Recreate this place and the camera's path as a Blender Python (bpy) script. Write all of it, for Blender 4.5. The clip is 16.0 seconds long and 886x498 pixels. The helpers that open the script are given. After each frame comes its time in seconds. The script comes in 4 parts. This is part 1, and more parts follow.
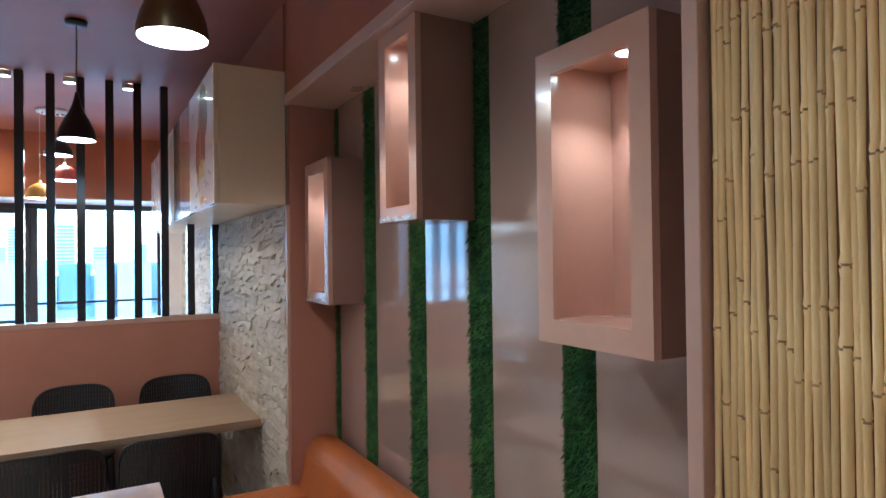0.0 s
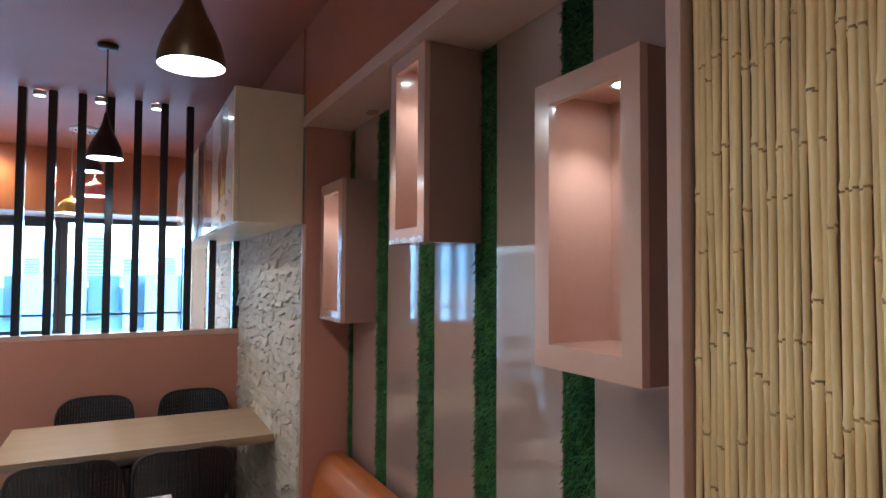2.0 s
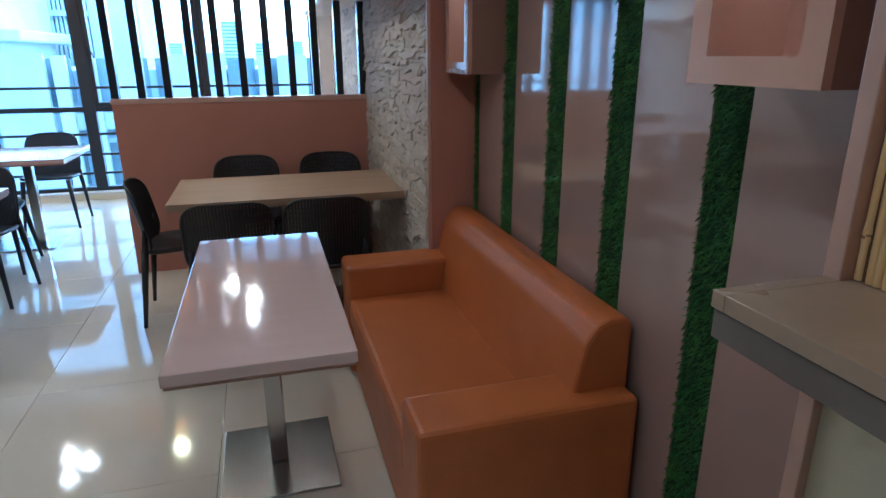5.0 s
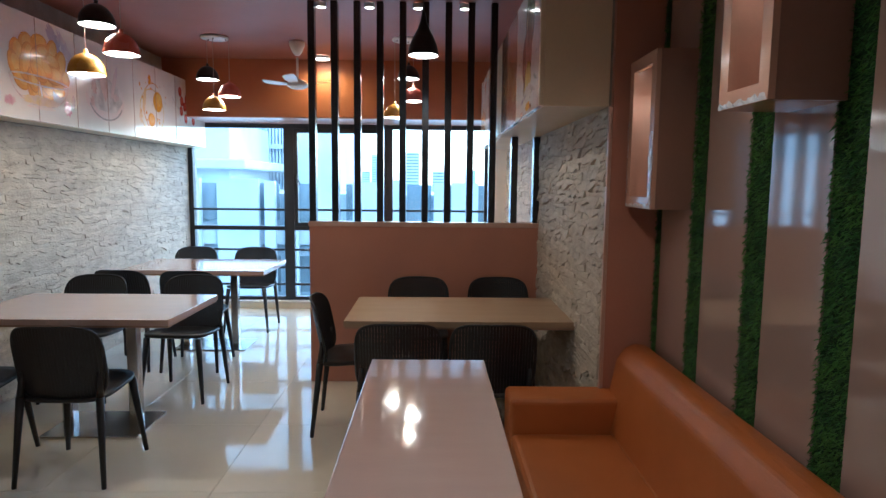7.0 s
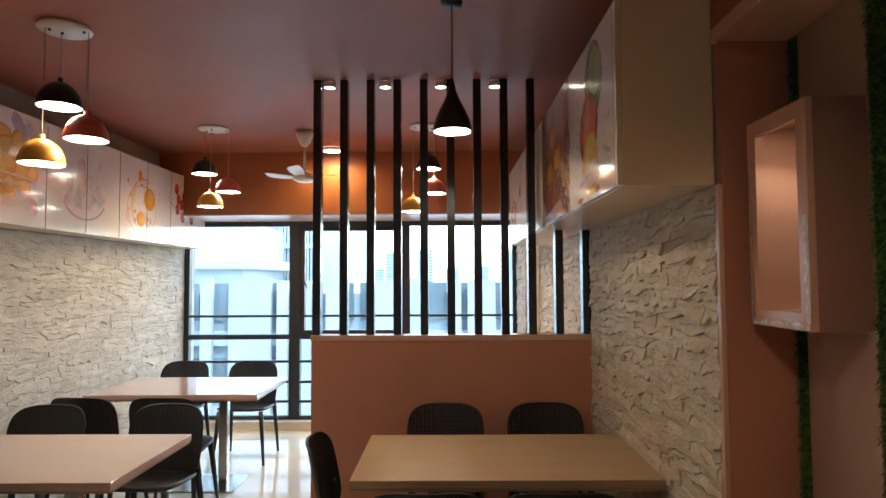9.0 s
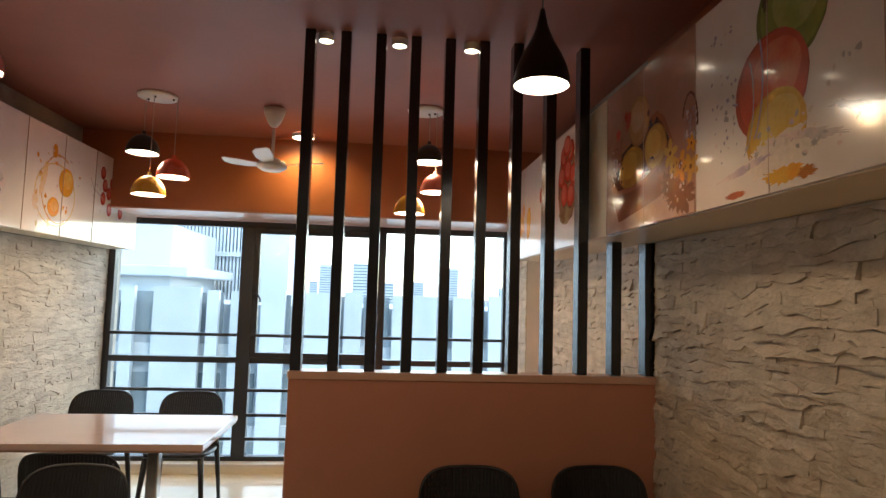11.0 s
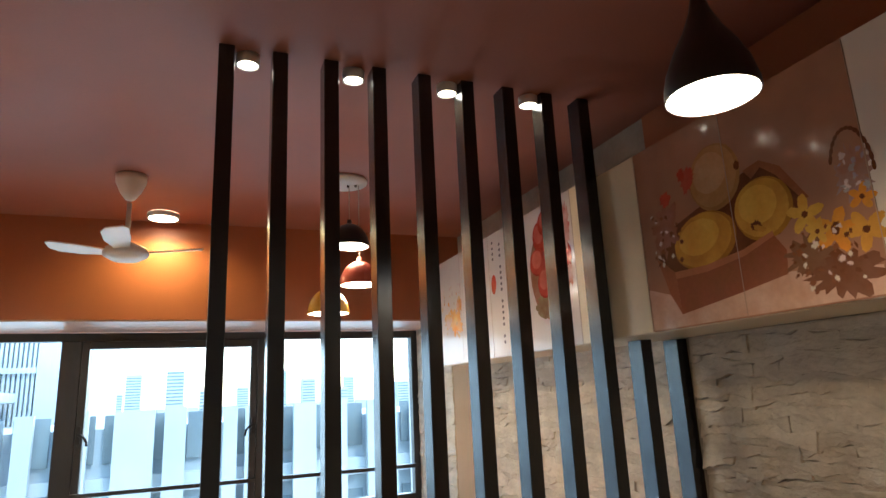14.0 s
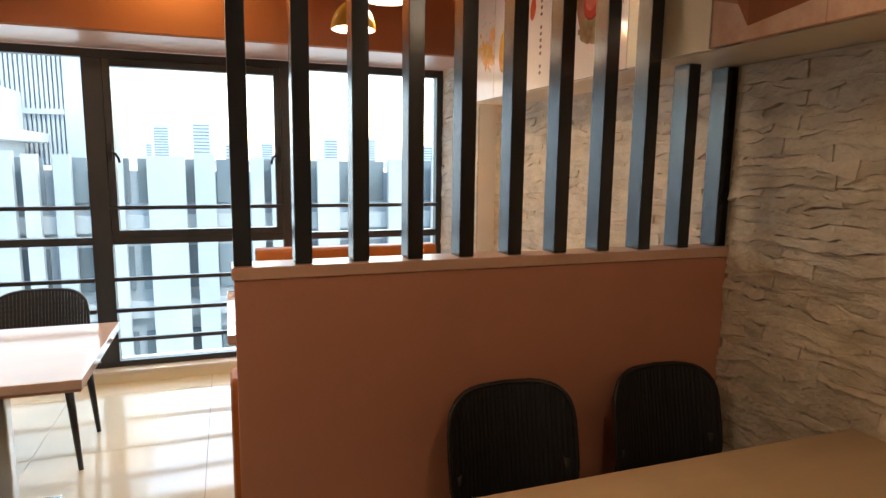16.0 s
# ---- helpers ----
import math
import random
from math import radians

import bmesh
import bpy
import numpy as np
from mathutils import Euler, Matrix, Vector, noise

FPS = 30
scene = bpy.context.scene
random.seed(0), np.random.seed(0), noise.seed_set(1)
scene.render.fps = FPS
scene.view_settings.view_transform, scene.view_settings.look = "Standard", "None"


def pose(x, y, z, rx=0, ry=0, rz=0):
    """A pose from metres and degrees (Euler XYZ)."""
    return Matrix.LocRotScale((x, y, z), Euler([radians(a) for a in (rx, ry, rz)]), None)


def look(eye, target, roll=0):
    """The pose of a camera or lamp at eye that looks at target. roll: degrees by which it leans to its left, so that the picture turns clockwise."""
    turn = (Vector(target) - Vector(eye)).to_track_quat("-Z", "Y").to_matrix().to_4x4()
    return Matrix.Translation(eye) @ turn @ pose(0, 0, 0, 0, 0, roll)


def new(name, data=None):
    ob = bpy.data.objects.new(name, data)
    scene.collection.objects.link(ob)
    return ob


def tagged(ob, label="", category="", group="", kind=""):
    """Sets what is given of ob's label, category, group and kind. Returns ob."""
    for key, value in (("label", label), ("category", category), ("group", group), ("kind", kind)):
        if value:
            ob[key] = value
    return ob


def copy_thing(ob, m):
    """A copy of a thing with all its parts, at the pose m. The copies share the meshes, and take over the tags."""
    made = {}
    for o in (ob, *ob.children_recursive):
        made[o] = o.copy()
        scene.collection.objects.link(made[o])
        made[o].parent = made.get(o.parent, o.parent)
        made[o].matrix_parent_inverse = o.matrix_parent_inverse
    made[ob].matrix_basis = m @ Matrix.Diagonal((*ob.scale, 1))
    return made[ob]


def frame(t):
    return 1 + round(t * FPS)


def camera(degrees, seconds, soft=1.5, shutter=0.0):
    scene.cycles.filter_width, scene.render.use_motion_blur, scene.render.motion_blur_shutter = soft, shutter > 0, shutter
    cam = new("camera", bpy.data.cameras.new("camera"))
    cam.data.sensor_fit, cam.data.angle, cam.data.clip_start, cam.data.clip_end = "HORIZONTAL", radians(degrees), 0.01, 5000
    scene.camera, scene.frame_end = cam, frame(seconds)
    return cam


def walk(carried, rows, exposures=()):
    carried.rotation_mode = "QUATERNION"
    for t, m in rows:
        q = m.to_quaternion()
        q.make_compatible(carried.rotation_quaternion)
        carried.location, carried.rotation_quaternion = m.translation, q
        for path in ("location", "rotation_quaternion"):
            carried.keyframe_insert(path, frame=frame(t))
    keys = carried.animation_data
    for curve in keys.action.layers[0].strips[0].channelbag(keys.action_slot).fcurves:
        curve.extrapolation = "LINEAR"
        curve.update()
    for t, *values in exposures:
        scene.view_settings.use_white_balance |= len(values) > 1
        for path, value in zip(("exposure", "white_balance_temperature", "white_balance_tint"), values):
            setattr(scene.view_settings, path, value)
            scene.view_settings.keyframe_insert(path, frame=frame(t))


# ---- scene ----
cam = camera(72.0, 16.0)
PATH = [
    (0, (-0.091, 0.2, 1.591), (0.903, 1.936, 1.611), -0.7),
    (0.5, (-0.051, 0.146, 1.598), (0.889, 1.91, 1.665), 0.1),
    (1, (-0.052, 0.131, 1.613), (0.906, 1.878, 1.787), 0.2),
    (1.5, (-0.062, 0.137, 1.611), (0.89, 1.888, 1.778), 0.5),
    (2, (-0.062, 0.149, 1.603), (0.864, 1.92, 1.682), 0.3),
    (2.5, (-0.055, 0.161, 1.583), (0.849, 1.945, 1.526), 0.2),
    (3, (-0.061, 0.161, 1.567), (0.779, 1.967, 1.385), 0.3),
    (3.5, (-0.048, 0.172, 1.531), (0.725, 1.984, 1.186), 0.6),
    (4, (-0.06, 0.166, 1.51), (0.648, 1.965, 0.999), 0.1),
    (4.2, (-0.044, 0.181, 1.495), (0.618, 1.973, 0.902), -0.1),
    (6.3, (-0.1, 0.195, 1.454), (0.074, 2.105, 0.887), -0.2),
    (6.5, (-0.096, 0.216, 1.463), (-0.005, 2.159, 0.997), -0.6),
    (7, (-0.1, 0.248, 1.484), (-0.066, 2.237, 1.27), 0.6),
    (7.5, (-0.138, 0.413, 1.493), (-0.074, 2.408, 1.371), -0.1),
    (8, (-0.185, 0.622, 1.52), (-0.086, 2.62, 1.502), -1.2),
    (8.5, (-0.159, 0.83, 1.529), (-0.18, 2.828, 1.596), -0.5),
    (11, (-0.61, 1.942, 1.545), (-0.413, 3.926, 1.7), 1.7),
    (11.5, (-0.713, 2.199, 1.565), (-0.34, 4.14, 1.87), -1.2),
    (12, (-0.775, 2.412, 1.597), (-0.331, 4.318, 2.009), -1.5),
    (12.5, (-0.805, 2.607, 1.65), (-0.262, 4.447, 2.216), -2.1),
    (13, (-0.837, 2.739, 1.655), (-0.175, 4.518, 2.286), -1.9),
    (13.5, (-0.946, 2.844, 1.677), (-0.208, 4.614, 2.243), -2.2),
    (14, (-1.011, 2.905, 1.672), (-0.287, 4.712, 2.13), -2.7),
    (14.5, (-1.0, 2.954, 1.623), (-0.315, 4.81, 1.917), -1.5),
    (15, (-0.992, 2.98, 1.579), (-0.339, 4.867, 1.696), -0.5),
    (15.5, (-1.007, 2.988, 1.544), (-0.344, 4.874, 1.488), -0.0),
    (16, (-1.009, 3.0, 1.493), (-0.348, 4.865, 1.205), 0.8),
]
walk(cam, [(t, look(eye, target, roll)) for t, eye, target, roll in PATH],
     exposures=[(0.0, 3.75, 4150, 0), (2.0, 3.7, 4150, 0), (4.2, 3.2, 3950, 0), (6.3, 2.95, 4200, 2), (7.0, 2.85, 4550, 3), (8.7, 2.95, 5500, 6), (11.0, 2.55, 6200, 9), (12.0, 2.62, 6800, 10),
                (12.5, 2.8, 7300, 10), (13.2, 2.95, 6500, 8), (14.0, 2.9, 5600, 4), (15.0, 2.8, 6500, 9), (16.0, 2.75, 6700, 11)])

# ---- world, sun and lamp powers ----
world = bpy.data.worlds.new("overcast_sky")
scene.world = world
world.use_nodes = True
sky = world.node_tree.nodes.new("ShaderNodeTexSky")
sky.sky_type = 'NISHITA'
sky.sun_disc = False
sky.sun_elevation = radians(48)
sky.sun_rotation = radians(35)
sky.dust_density = 1.5
sky.air_density = 1.2
background = world.node_tree.nodes["Background"]
background.inputs["Strength"].default_value = 0.15
world.node_tree.links.new(sky.outputs["Color"], background.inputs["Color"])
sun = new("sun", bpy.data.lights.new("sun", 'SUN'))
sun.data.energy, sun.data.angle, sun.data.color = 0.6, radians(14), (1, 0.96, 0.9)
sun.matrix_world = look((0, 0, 30), (-6, 9, 16))
WARM = (1.0, 0.63, 0.31)
PENDANT_W, SPOT_W, NICHE_W, DOWN_W, REAR_FILL_W = 1.05, 1.2, 0.34, 4.4, 2.35
SKY_W = 4.6
skylight = new("window_skylight", bpy.data.lights.new("window_skylight", 'AREA'))
skylight.data.shape, skylight.data.size, skylight.data.size_y = 'RECTANGLE', 3.4, 2.0
skylight.data.energy, skylight.data.color = SKY_W, (0.88, 0.95, 1.0)
skylight.matrix_world = look((-1.2, 7.68, 1.12), (-1.2, 0, 1.12))


def lamp(name, kind, where, watts, color=WARM, size=0.03, aim=None, cone=100):
    d = bpy.data.lights.new(name, kind)
    d.energy, d.color, d.shadow_soft_size = watts, color, size
    ob = new(name, d)
    ob.matrix_world = look(where, aim) if aim else Matrix.Translation(where)
    if kind == 'SPOT':
        d.spot_size, d.spot_blend = radians(cone), 0.6
    return ob


# ---- materials ----
def mat(name, col, rough=0.5, metal=0.0, vary=0.12, scale=6.0, fine=60.0, bump=0.05, coat=0.0, col2=None, piece=0.0, stretch=(1, 1, 1), spec=0.5, island=0.0):
    m = bpy.data.materials.new(name)
    m.use_nodes = True
    t = m.node_tree
    b = t.nodes["Principled BSDF"]
    n, l = t.nodes.new, t.links.new
    b.inputs["Roughness"].default_value = rough
    b.inputs["Metallic"].default_value = metal
    b.inputs["Coat Weight"].default_value = coat
    b.inputs["Coat Roughness"].default_value = 0.05
    b.inputs["Specular IOR Level"].default_value = spec
    tc = n("ShaderNodeTexCoord")
    mp = n("ShaderNodeMapping")
    mp.inputs["Scale"].default_value = stretch
    l(tc.outputs["Object"], mp.inputs["Vector"])
    big, small = n("ShaderNodeTexNoise"), n("ShaderNodeTexNoise")
    for tex, s, det in ((big, scale, 3), (small, fine, 4)):
        tex.inputs["Scale"].default_value = s
        tex.inputs["Detail"].default_value = det
        l(mp.outputs["Vector"], tex.inputs["Vector"])
    mix = n("ShaderNodeMix")
    mix.data_type = 'RGBA'
    c2 = col2 or tuple(c * (1 - 2.2 * vary) for c in col)
    mix.inputs["A"].default_value = (*col, 1)
    mix.inputs["B"].default_value = (*c2, 1)
    ramp = n("ShaderNodeMapRange")
    ramp.inputs["From Min"].default_value, ramp.inputs["From Max"].default_value = 0.35, 0.7
    l(big.outputs["Fac"], ramp.inputs["Value"])
    l(ramp.outputs["Result"], mix.inputs["Factor"])
    hsv = n("ShaderNodeHueSaturation")
    l(mix.outputs["Result"], hsv.inputs["Color"])
    val = n("ShaderNodeMapRange")
    val.inputs["To Min"].default_value, val.inputs["To Max"].default_value = 1 - vary, 1 + vary
    l(small.outputs["Fac"], val.inputs["Value"])
    out = val.outputs["Result"]
    if piece or island:
        src = n("ShaderNodeObjectInfo").outputs["Random"] if piece else n("ShaderNodeNewGeometry").outputs["Random Per Island"]
        amt = piece or island
        pv = n("ShaderNodeMapRange")
        pv.inputs["To Min"].default_value, pv.inputs["To Max"].default_value = 1 - amt, 1 + amt
        l(src, pv.inputs["Value"])
        mul = n("ShaderNodeMath")
        mul.operation = 'MULTIPLY'
        l(out, mul.inputs[0]), l(pv.outputs["Result"], mul.inputs[1])
        out = mul.outputs["Value"]
    l(out, hsv.inputs["Value"])
    l(hsv.outputs["Color"], b.inputs["Base Color"])
    rr = n("ShaderNodeMapRange")
    rr.inputs["To Min"].default_value, rr.inputs["To Max"].default_value = max(rough - 0.06, 0.02), min(rough + 0.08, 1)
    l(big.outputs["Fac"], rr.inputs["Value"])
    l(rr.outputs["Result"], b.inputs["Roughness"])
    if bump:
        bp = n("ShaderNodeBump")
        bp.inputs["Strength"].default_value = bump
        bp.inputs["Distance"].default_value = 0.01
        l(small.outputs["Fac"], bp.inputs["Height"])
        l(bp.outputs["Normal"], b.inputs["Normal"])
    return m


def glow(name, col, power):
    m = bpy.data.materials.new(name)
    m.use_nodes = True
    b = m.node_tree.nodes["Principled BSDF"]
    b.inputs["Base Color"].default_value = (*col, 1)
    b.inputs["Emission Color"].default_value = (*col, 1)
    b.inputs["Emission Strength"].default_value = power
    return m


def glass_mat(name):
    m = bpy.data.materials.new(name)
    m.use_nodes = True
    t = m.node_tree
    t.nodes.remove(t.nodes["Principled BSDF"])
    tr, gl, mx, fr = (t.nodes.new(k) for k in ("ShaderNodeBsdfTransparent", "ShaderNodeBsdfGlossy", "ShaderNodeMixShader", "ShaderNodeFresnel"))
    tr.inputs["Color"].default_value = (0.9, 0.96, 0.97, 1)
    gl.inputs["Roughness"].default_value = 0.02
    fr.inputs["IOR"].default_value = 1.3
    t.links.new(fr.outputs["Fac"], mx.inputs["Fac"])
    t.links.new(tr.outputs["BSDF"], mx.inputs[1])
    t.links.new(gl.outputs["BSDF"], mx.inputs[2])
    t.links.new(mx.outputs["Shader"], t.nodes["Material Output"].inputs["Surface"])
    return m


M_TILE = mat("polished_cream_tile", (0.8, 0.73, 0.59), 0.045, vary=0.03, scale=2.5, fine=20, bump=0.0, piece=0.03)
M_GROUT = mat("tile_grout", (0.3, 0.25, 0.19), 0.8)
M_CEIL = mat("terracotta_ceiling_paint", (0.33, 0.116, 0.069), 0.55, vary=0.05, scale=1.5, fine=120, bump=0.04)
M_BEAM = mat("terracotta_wall_paint", (0.36, 0.116, 0.045), 0.5, vary=0.05, scale=1.5, fine=120, bump=0.04)
M_WHITE = mat("off_white_paint", (0.75, 0.7, 0.66), 0.5, vary=0.04, scale=3, bump=0.03)
M_STONE = mat("pale_split_stone", (0.6, 0.535, 0.44), 0.8, vary=0.16, scale=9, fine=46, bump=0.7, col2=(0.47, 0.41, 0.33), piece=0.1, stretch=(1, 1, 1.5))
M_STONE_J = mat("pale_split_stone_field", (0.6, 0.535, 0.44), 0.8, vary=0.16, scale=9, fine=46, bump=0.7, col2=(0.47, 0.41, 0.33), island=0.1, stretch=(1, 1, 1.5))
M_JOINT = mat("stone_joint", (0.36, 0.32, 0.27), 0.9)
M_PART = mat("dusty_rose_laminate", (0.49, 0.222, 0.148), 0.38, vary=0.05, scale=2, fine=90, bump=0.03)
M_PANEL = mat("gloss_taupe_panel", (0.35, 0.245, 0.2), 0.08, vary=0.04, scale=1.2, fine=10, bump=0.0, coat=1.0)
M_PINK = mat("pink_beige_trim", (0.58, 0.37, 0.28), 0.3, vary=0.04, scale=3, bump=0.02)
M_NICHE = mat("pink_beige_gloss_laminate", (0.57, 0.335, 0.235), 0.22, vary=0.04, scale=3, bump=0.0, coat=0.3)
M_FILM = mat("crumpled_clear_film", (0.72, 0.66, 0.63), 0.12, vary=0.1, scale=30, fine=90, bump=0.3, coat=0.6)
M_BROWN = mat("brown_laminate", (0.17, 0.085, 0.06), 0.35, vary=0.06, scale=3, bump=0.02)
M_SLAT = mat("black_aluminium", (0.078, 0.082, 0.09), 0.22, metal=0.9, vary=0.06, scale=4, fine=160, bump=0.02, stretch=(1, 1, 0.1))
M_FRAME = mat("dark_grey_window_frame", (0.035, 0.037, 0.042), 0.4, vary=0.08, bump=0.02)
M_CAB = mat("cream_cabinet_laminate", (0.74, 0.62, 0.42), 0.3, vary=0.04, scale=2, bump=0.02)
M_DOOR = mat("gloss_white_print_board", (0.74, 0.66, 0.6), 0.16, vary=0.05, scale=2.2, fine=14, bump=0.0, coat=0.4)
M_DOORB = mat("gloss_brown_print_board", (0.4, 0.2, 0.12), 0.16, vary=0.12, scale=2.2, fine=14, bump=0.0, coat=0.4)
M_LEATHER = mat("orange_leatherette", (0.47, 0.138, 0.022), 0.42, vary=0.07, scale=4, fine=220, bump=0.16)
M_TABLE = mat("gloss_pink_white_table", (0.62, 0.46, 0.4), 0.06, vary=0.018, scale=3, fine=18, bump=0.0, coat=0.5, stretch=(1, 6, 1))
M_WOOD = mat("tan_wood_table", (0.41, 0.29, 0.18), 0.34, vary=0.04, scale=4, fine=30, bump=0.02, stretch=(0.4, 2, 1))
M_EDGE = mat("table_edge_band", (0.4, 0.25, 0.17), 0.4, vary=0.06)
M_STEEL = mat("brushed_steel", (0.55, 0.54, 0.52), 0.22, metal=1.0, vary=0.08, fine=150, bump=0.02)
M_CHAIR = mat("black_plastic", (0.014, 0.014, 0.017), 0.45, vary=0.1, fine=150, bump=0.04)
M_GRASS = mat("artificial_grass", (0.068, 0.165, 0.018), 0.6, vary=0.25, scale=12, bump=0.0, col2=(0.02, 0.085, 0.015), island=0.45)
M_GRASSB = mat("grass_backing", (0.012, 0.05, 0.012), 0.9, vary=0.2)
M_BAMBOO = mat("dry_bamboo", (0.88, 0.62, 0.265), 0.4, vary=0.12, scale=5, fine=40, bump=0.08, col2=(0.74, 0.48, 0.18), piece=0.14, stretch=(8, 8, 1))
M_NODE = mat("bamboo_node", (0.26, 0.13, 0.045), 0.6, vary=0.3, scale=90, fine=300, col2=(0.5, 0.31, 0.12))
# Dark brown that puts the shade between the bamboo poles into colour.
M_GAP_DARK = mat("dark_gap_sheet", (0.15, 0.075, 0.028), 0.8)
M_COUNTER = mat("grey_beige_counter", (0.37, 0.27, 0.175), 0.28, vary=0.08, scale=3, fine=50, bump=0.02)
M_CEDGE = mat("grey_counter_edge", (0.17, 0.14, 0.11), 0.4)
M_CREAMP = mat("cream_panel", (0.6, 0.55, 0.38), 0.4, vary=0.04, scale=2)
M_LBLACK = mat("black_lamp_metal", (0.015, 0.014, 0.014), 0.3, vary=0.1, bump=0.0)
M_LBRASS = mat("bronze_lamp_metal", (0.2, 0.15, 0.07), 0.3, metal=0.8, vary=0.1, bump=0.0)
M_LRED = mat("red_lamp_shade", (0.62, 0.14, 0.09), 0.25, vary=0.06, bump=0.0)
M_LYEL = mat("amber_lamp_shade", (0.75, 0.4, 0.05), 0.25, vary=0.06, bump=0.0)
M_LWHITE = mat("white_lamp_lining", (0.8, 0.78, 0.72), 0.4, vary=0.03, bump=0.0)
M_CORD = mat("lamp_cord", (0.12, 0.1, 0.085), 0.6)
M_CORDL = mat("pale_lamp_cord", (0.5, 0.43, 0.36), 0.4)
# Darker copy of the niche laminate, with the side boards' shade in its colour.
M_NICHE_SHADED = mat("shaded_niche_laminate", (0.3, 0.165, 0.12), 0.3, vary=0.05, scale=3, bump=0.02)
M_FAN = mat("white_fan_plastic", (0.78, 0.77, 0.74), 0.35, vary=0.04, bump=0.0)
G_BULB = glow("warm_bulb", (1.0, 0.86, 0.66), 4)
G_DISC = glow("warm_led_disc", (1.0, 0.83, 0.58), 4)
GLASS = glass_mat("window_glass")
M_FACADE = mat("pale_facade_panel", (0.56, 0.565, 0.56), 0.6, vary=0.06, scale=0.6, fine=6, piece=0.1)
M_FWALL = mat("grey_facade_wall", (0.4, 0.425, 0.44), 0.6, vary=0.1, scale=0.5, fine=5)
M_FGLASS = mat("facade_dark_glass", (0.24, 0.28, 0.3), 0.15, vary=0.2, scale=0.3, bump=0.0)
# Base colour paled towards blue, with mild distance haze mixed in.
M_TOWER = mat("hazed_tower_concrete", (0.56, 0.58, 0.6), 0.7, vary=0.08, scale=0.2, fine=2)
M_GROUND = mat("grey_street_ground", (0.16, 0.16, 0.155), 0.9, vary=0.15, scale=0.1, fine=1)


# ---- mesh helpers ----
def box_bm(lo, hi, bevel=0.0, seg=2, bm=None):
    b = bmesh.new()
    bmesh.ops.create_cube(b, size=1)
    for v in b.verts:
        v.co = Vector([lo[i] + (v.co[i] + 0.5) * (hi[i] - lo[i]) for i in range(3)])
    if bevel:
        bmesh.ops.bevel(b, geom=b.edges[:], offset=bevel, segments=seg, affect='EDGES', profile=0.5)
    if bm is None:
        return b
    me = bpy.data.meshes.new("join")
    b.to_mesh(me), b.free()
    bm.from_mesh(me)
    bpy.data.meshes.remove(me)
    return bm


def tube_bm(p0, p1, r0, r1=None, seg=12, bm=None, cap=True):
    bm = bm or bmesh.new()
    r1 = r0 if r1 is None else r1
    p0, p1 = Vector(p0), Vector(p1)
    q = (p1 - p0).to_track_quat("Z", "Y")
    rings = []
    for p, r in ((p0, r0), (p1, r1)):
        rings.append([bm.verts.new(p + q @ Vector((r * math.cos(a), r * math.sin(a), 0))) for a in (2 * math.pi * i / seg for i in range(seg))])
    for i in range(seg):
        f = bm.faces.new((rings[0][i], rings[0][(i + 1) % seg], rings[1][(i + 1) % seg], rings[1][i]))
        f.smooth = seg > 6
    if cap:
        bm.faces.new(rings[0][::-1]), bm.faces.new(rings[1])
    return bm


def lathe_bm(profile, seg=28, bm=None, center=(0, 0, 0)):
    """A turned shape from (radius, z) pairs."""
    bm = bm or bmesh.new()
    c, rings = Vector(center), []
    for r, z in profile:
        rings.append([bm.verts.new(c + Vector((max(r, 1e-4) * math.cos(2 * math.pi * i / seg), max(r, 1e-4) * math.sin(2 * math.pi * i / seg), z))) for i in range(seg)])
    for a, b in zip(rings, rings[1:]):
        for i in range(seg):
            bm.faces.new((a[i], a[(i + 1) % seg], b[(i + 1) % seg], b[i])).smooth = True
    return bm


def prism_bm(outline, axis, lo, hi, bevel=0.0):
    """Extrudes a closed outline of 2D points along an axis."""
    bm = bmesh.new()

    def at(p, d):
        return Vector((d, p[0], p[1])) if axis == 0 else Vector((p[0], d, p[1])) if axis == 1 else Vector((p[0], p[1], d))
    a = [bm.verts.new(at(p, lo)) for p in outline]
    b = [bm.verts.new(at(p, hi)) for p in outline]
    bm.faces.new(a), bm.faces.new(b[::-1])
    for i in range(len(a)):
        j = (i + 1) % len(a)
        bm.faces.new((a[i], b[i], b[j], a[j]))
    bmesh.ops.recalc_face_normals(bm, faces=bm.faces[:])
    if bevel:
        bmesh.ops.bevel(bm, geom=bm.edges[:], offset=bevel, segments=2, affect='EDGES', profile=0.5)
    return bm


def mesh_of(name, bm, material):
    me = bpy.data.meshes.new(name)
    bm.to_mesh(me), bm.free()
    me.materials.append(material)
    return me


def part(name, bm, material, parent=None, label=""):
    ob = new(name, mesh_of(name, bm, material))
    ob.parent = parent
    return tagged(ob, label)


def thing(name, label, category, group="", where=(0, 0, 0), turn=0, kind=""):
    ob = tagged(new(name), label, category, group, kind)
    ob.empty_display_size = 0.1
    ob.matrix_world = pose(*where, 0, 0, turn)
    return ob


def solid(name, lo, hi, material, label, category, bevel=0.0):
    return tagged(part(name, box_bm(lo, hi, bevel), material), label, category, kind="structure")


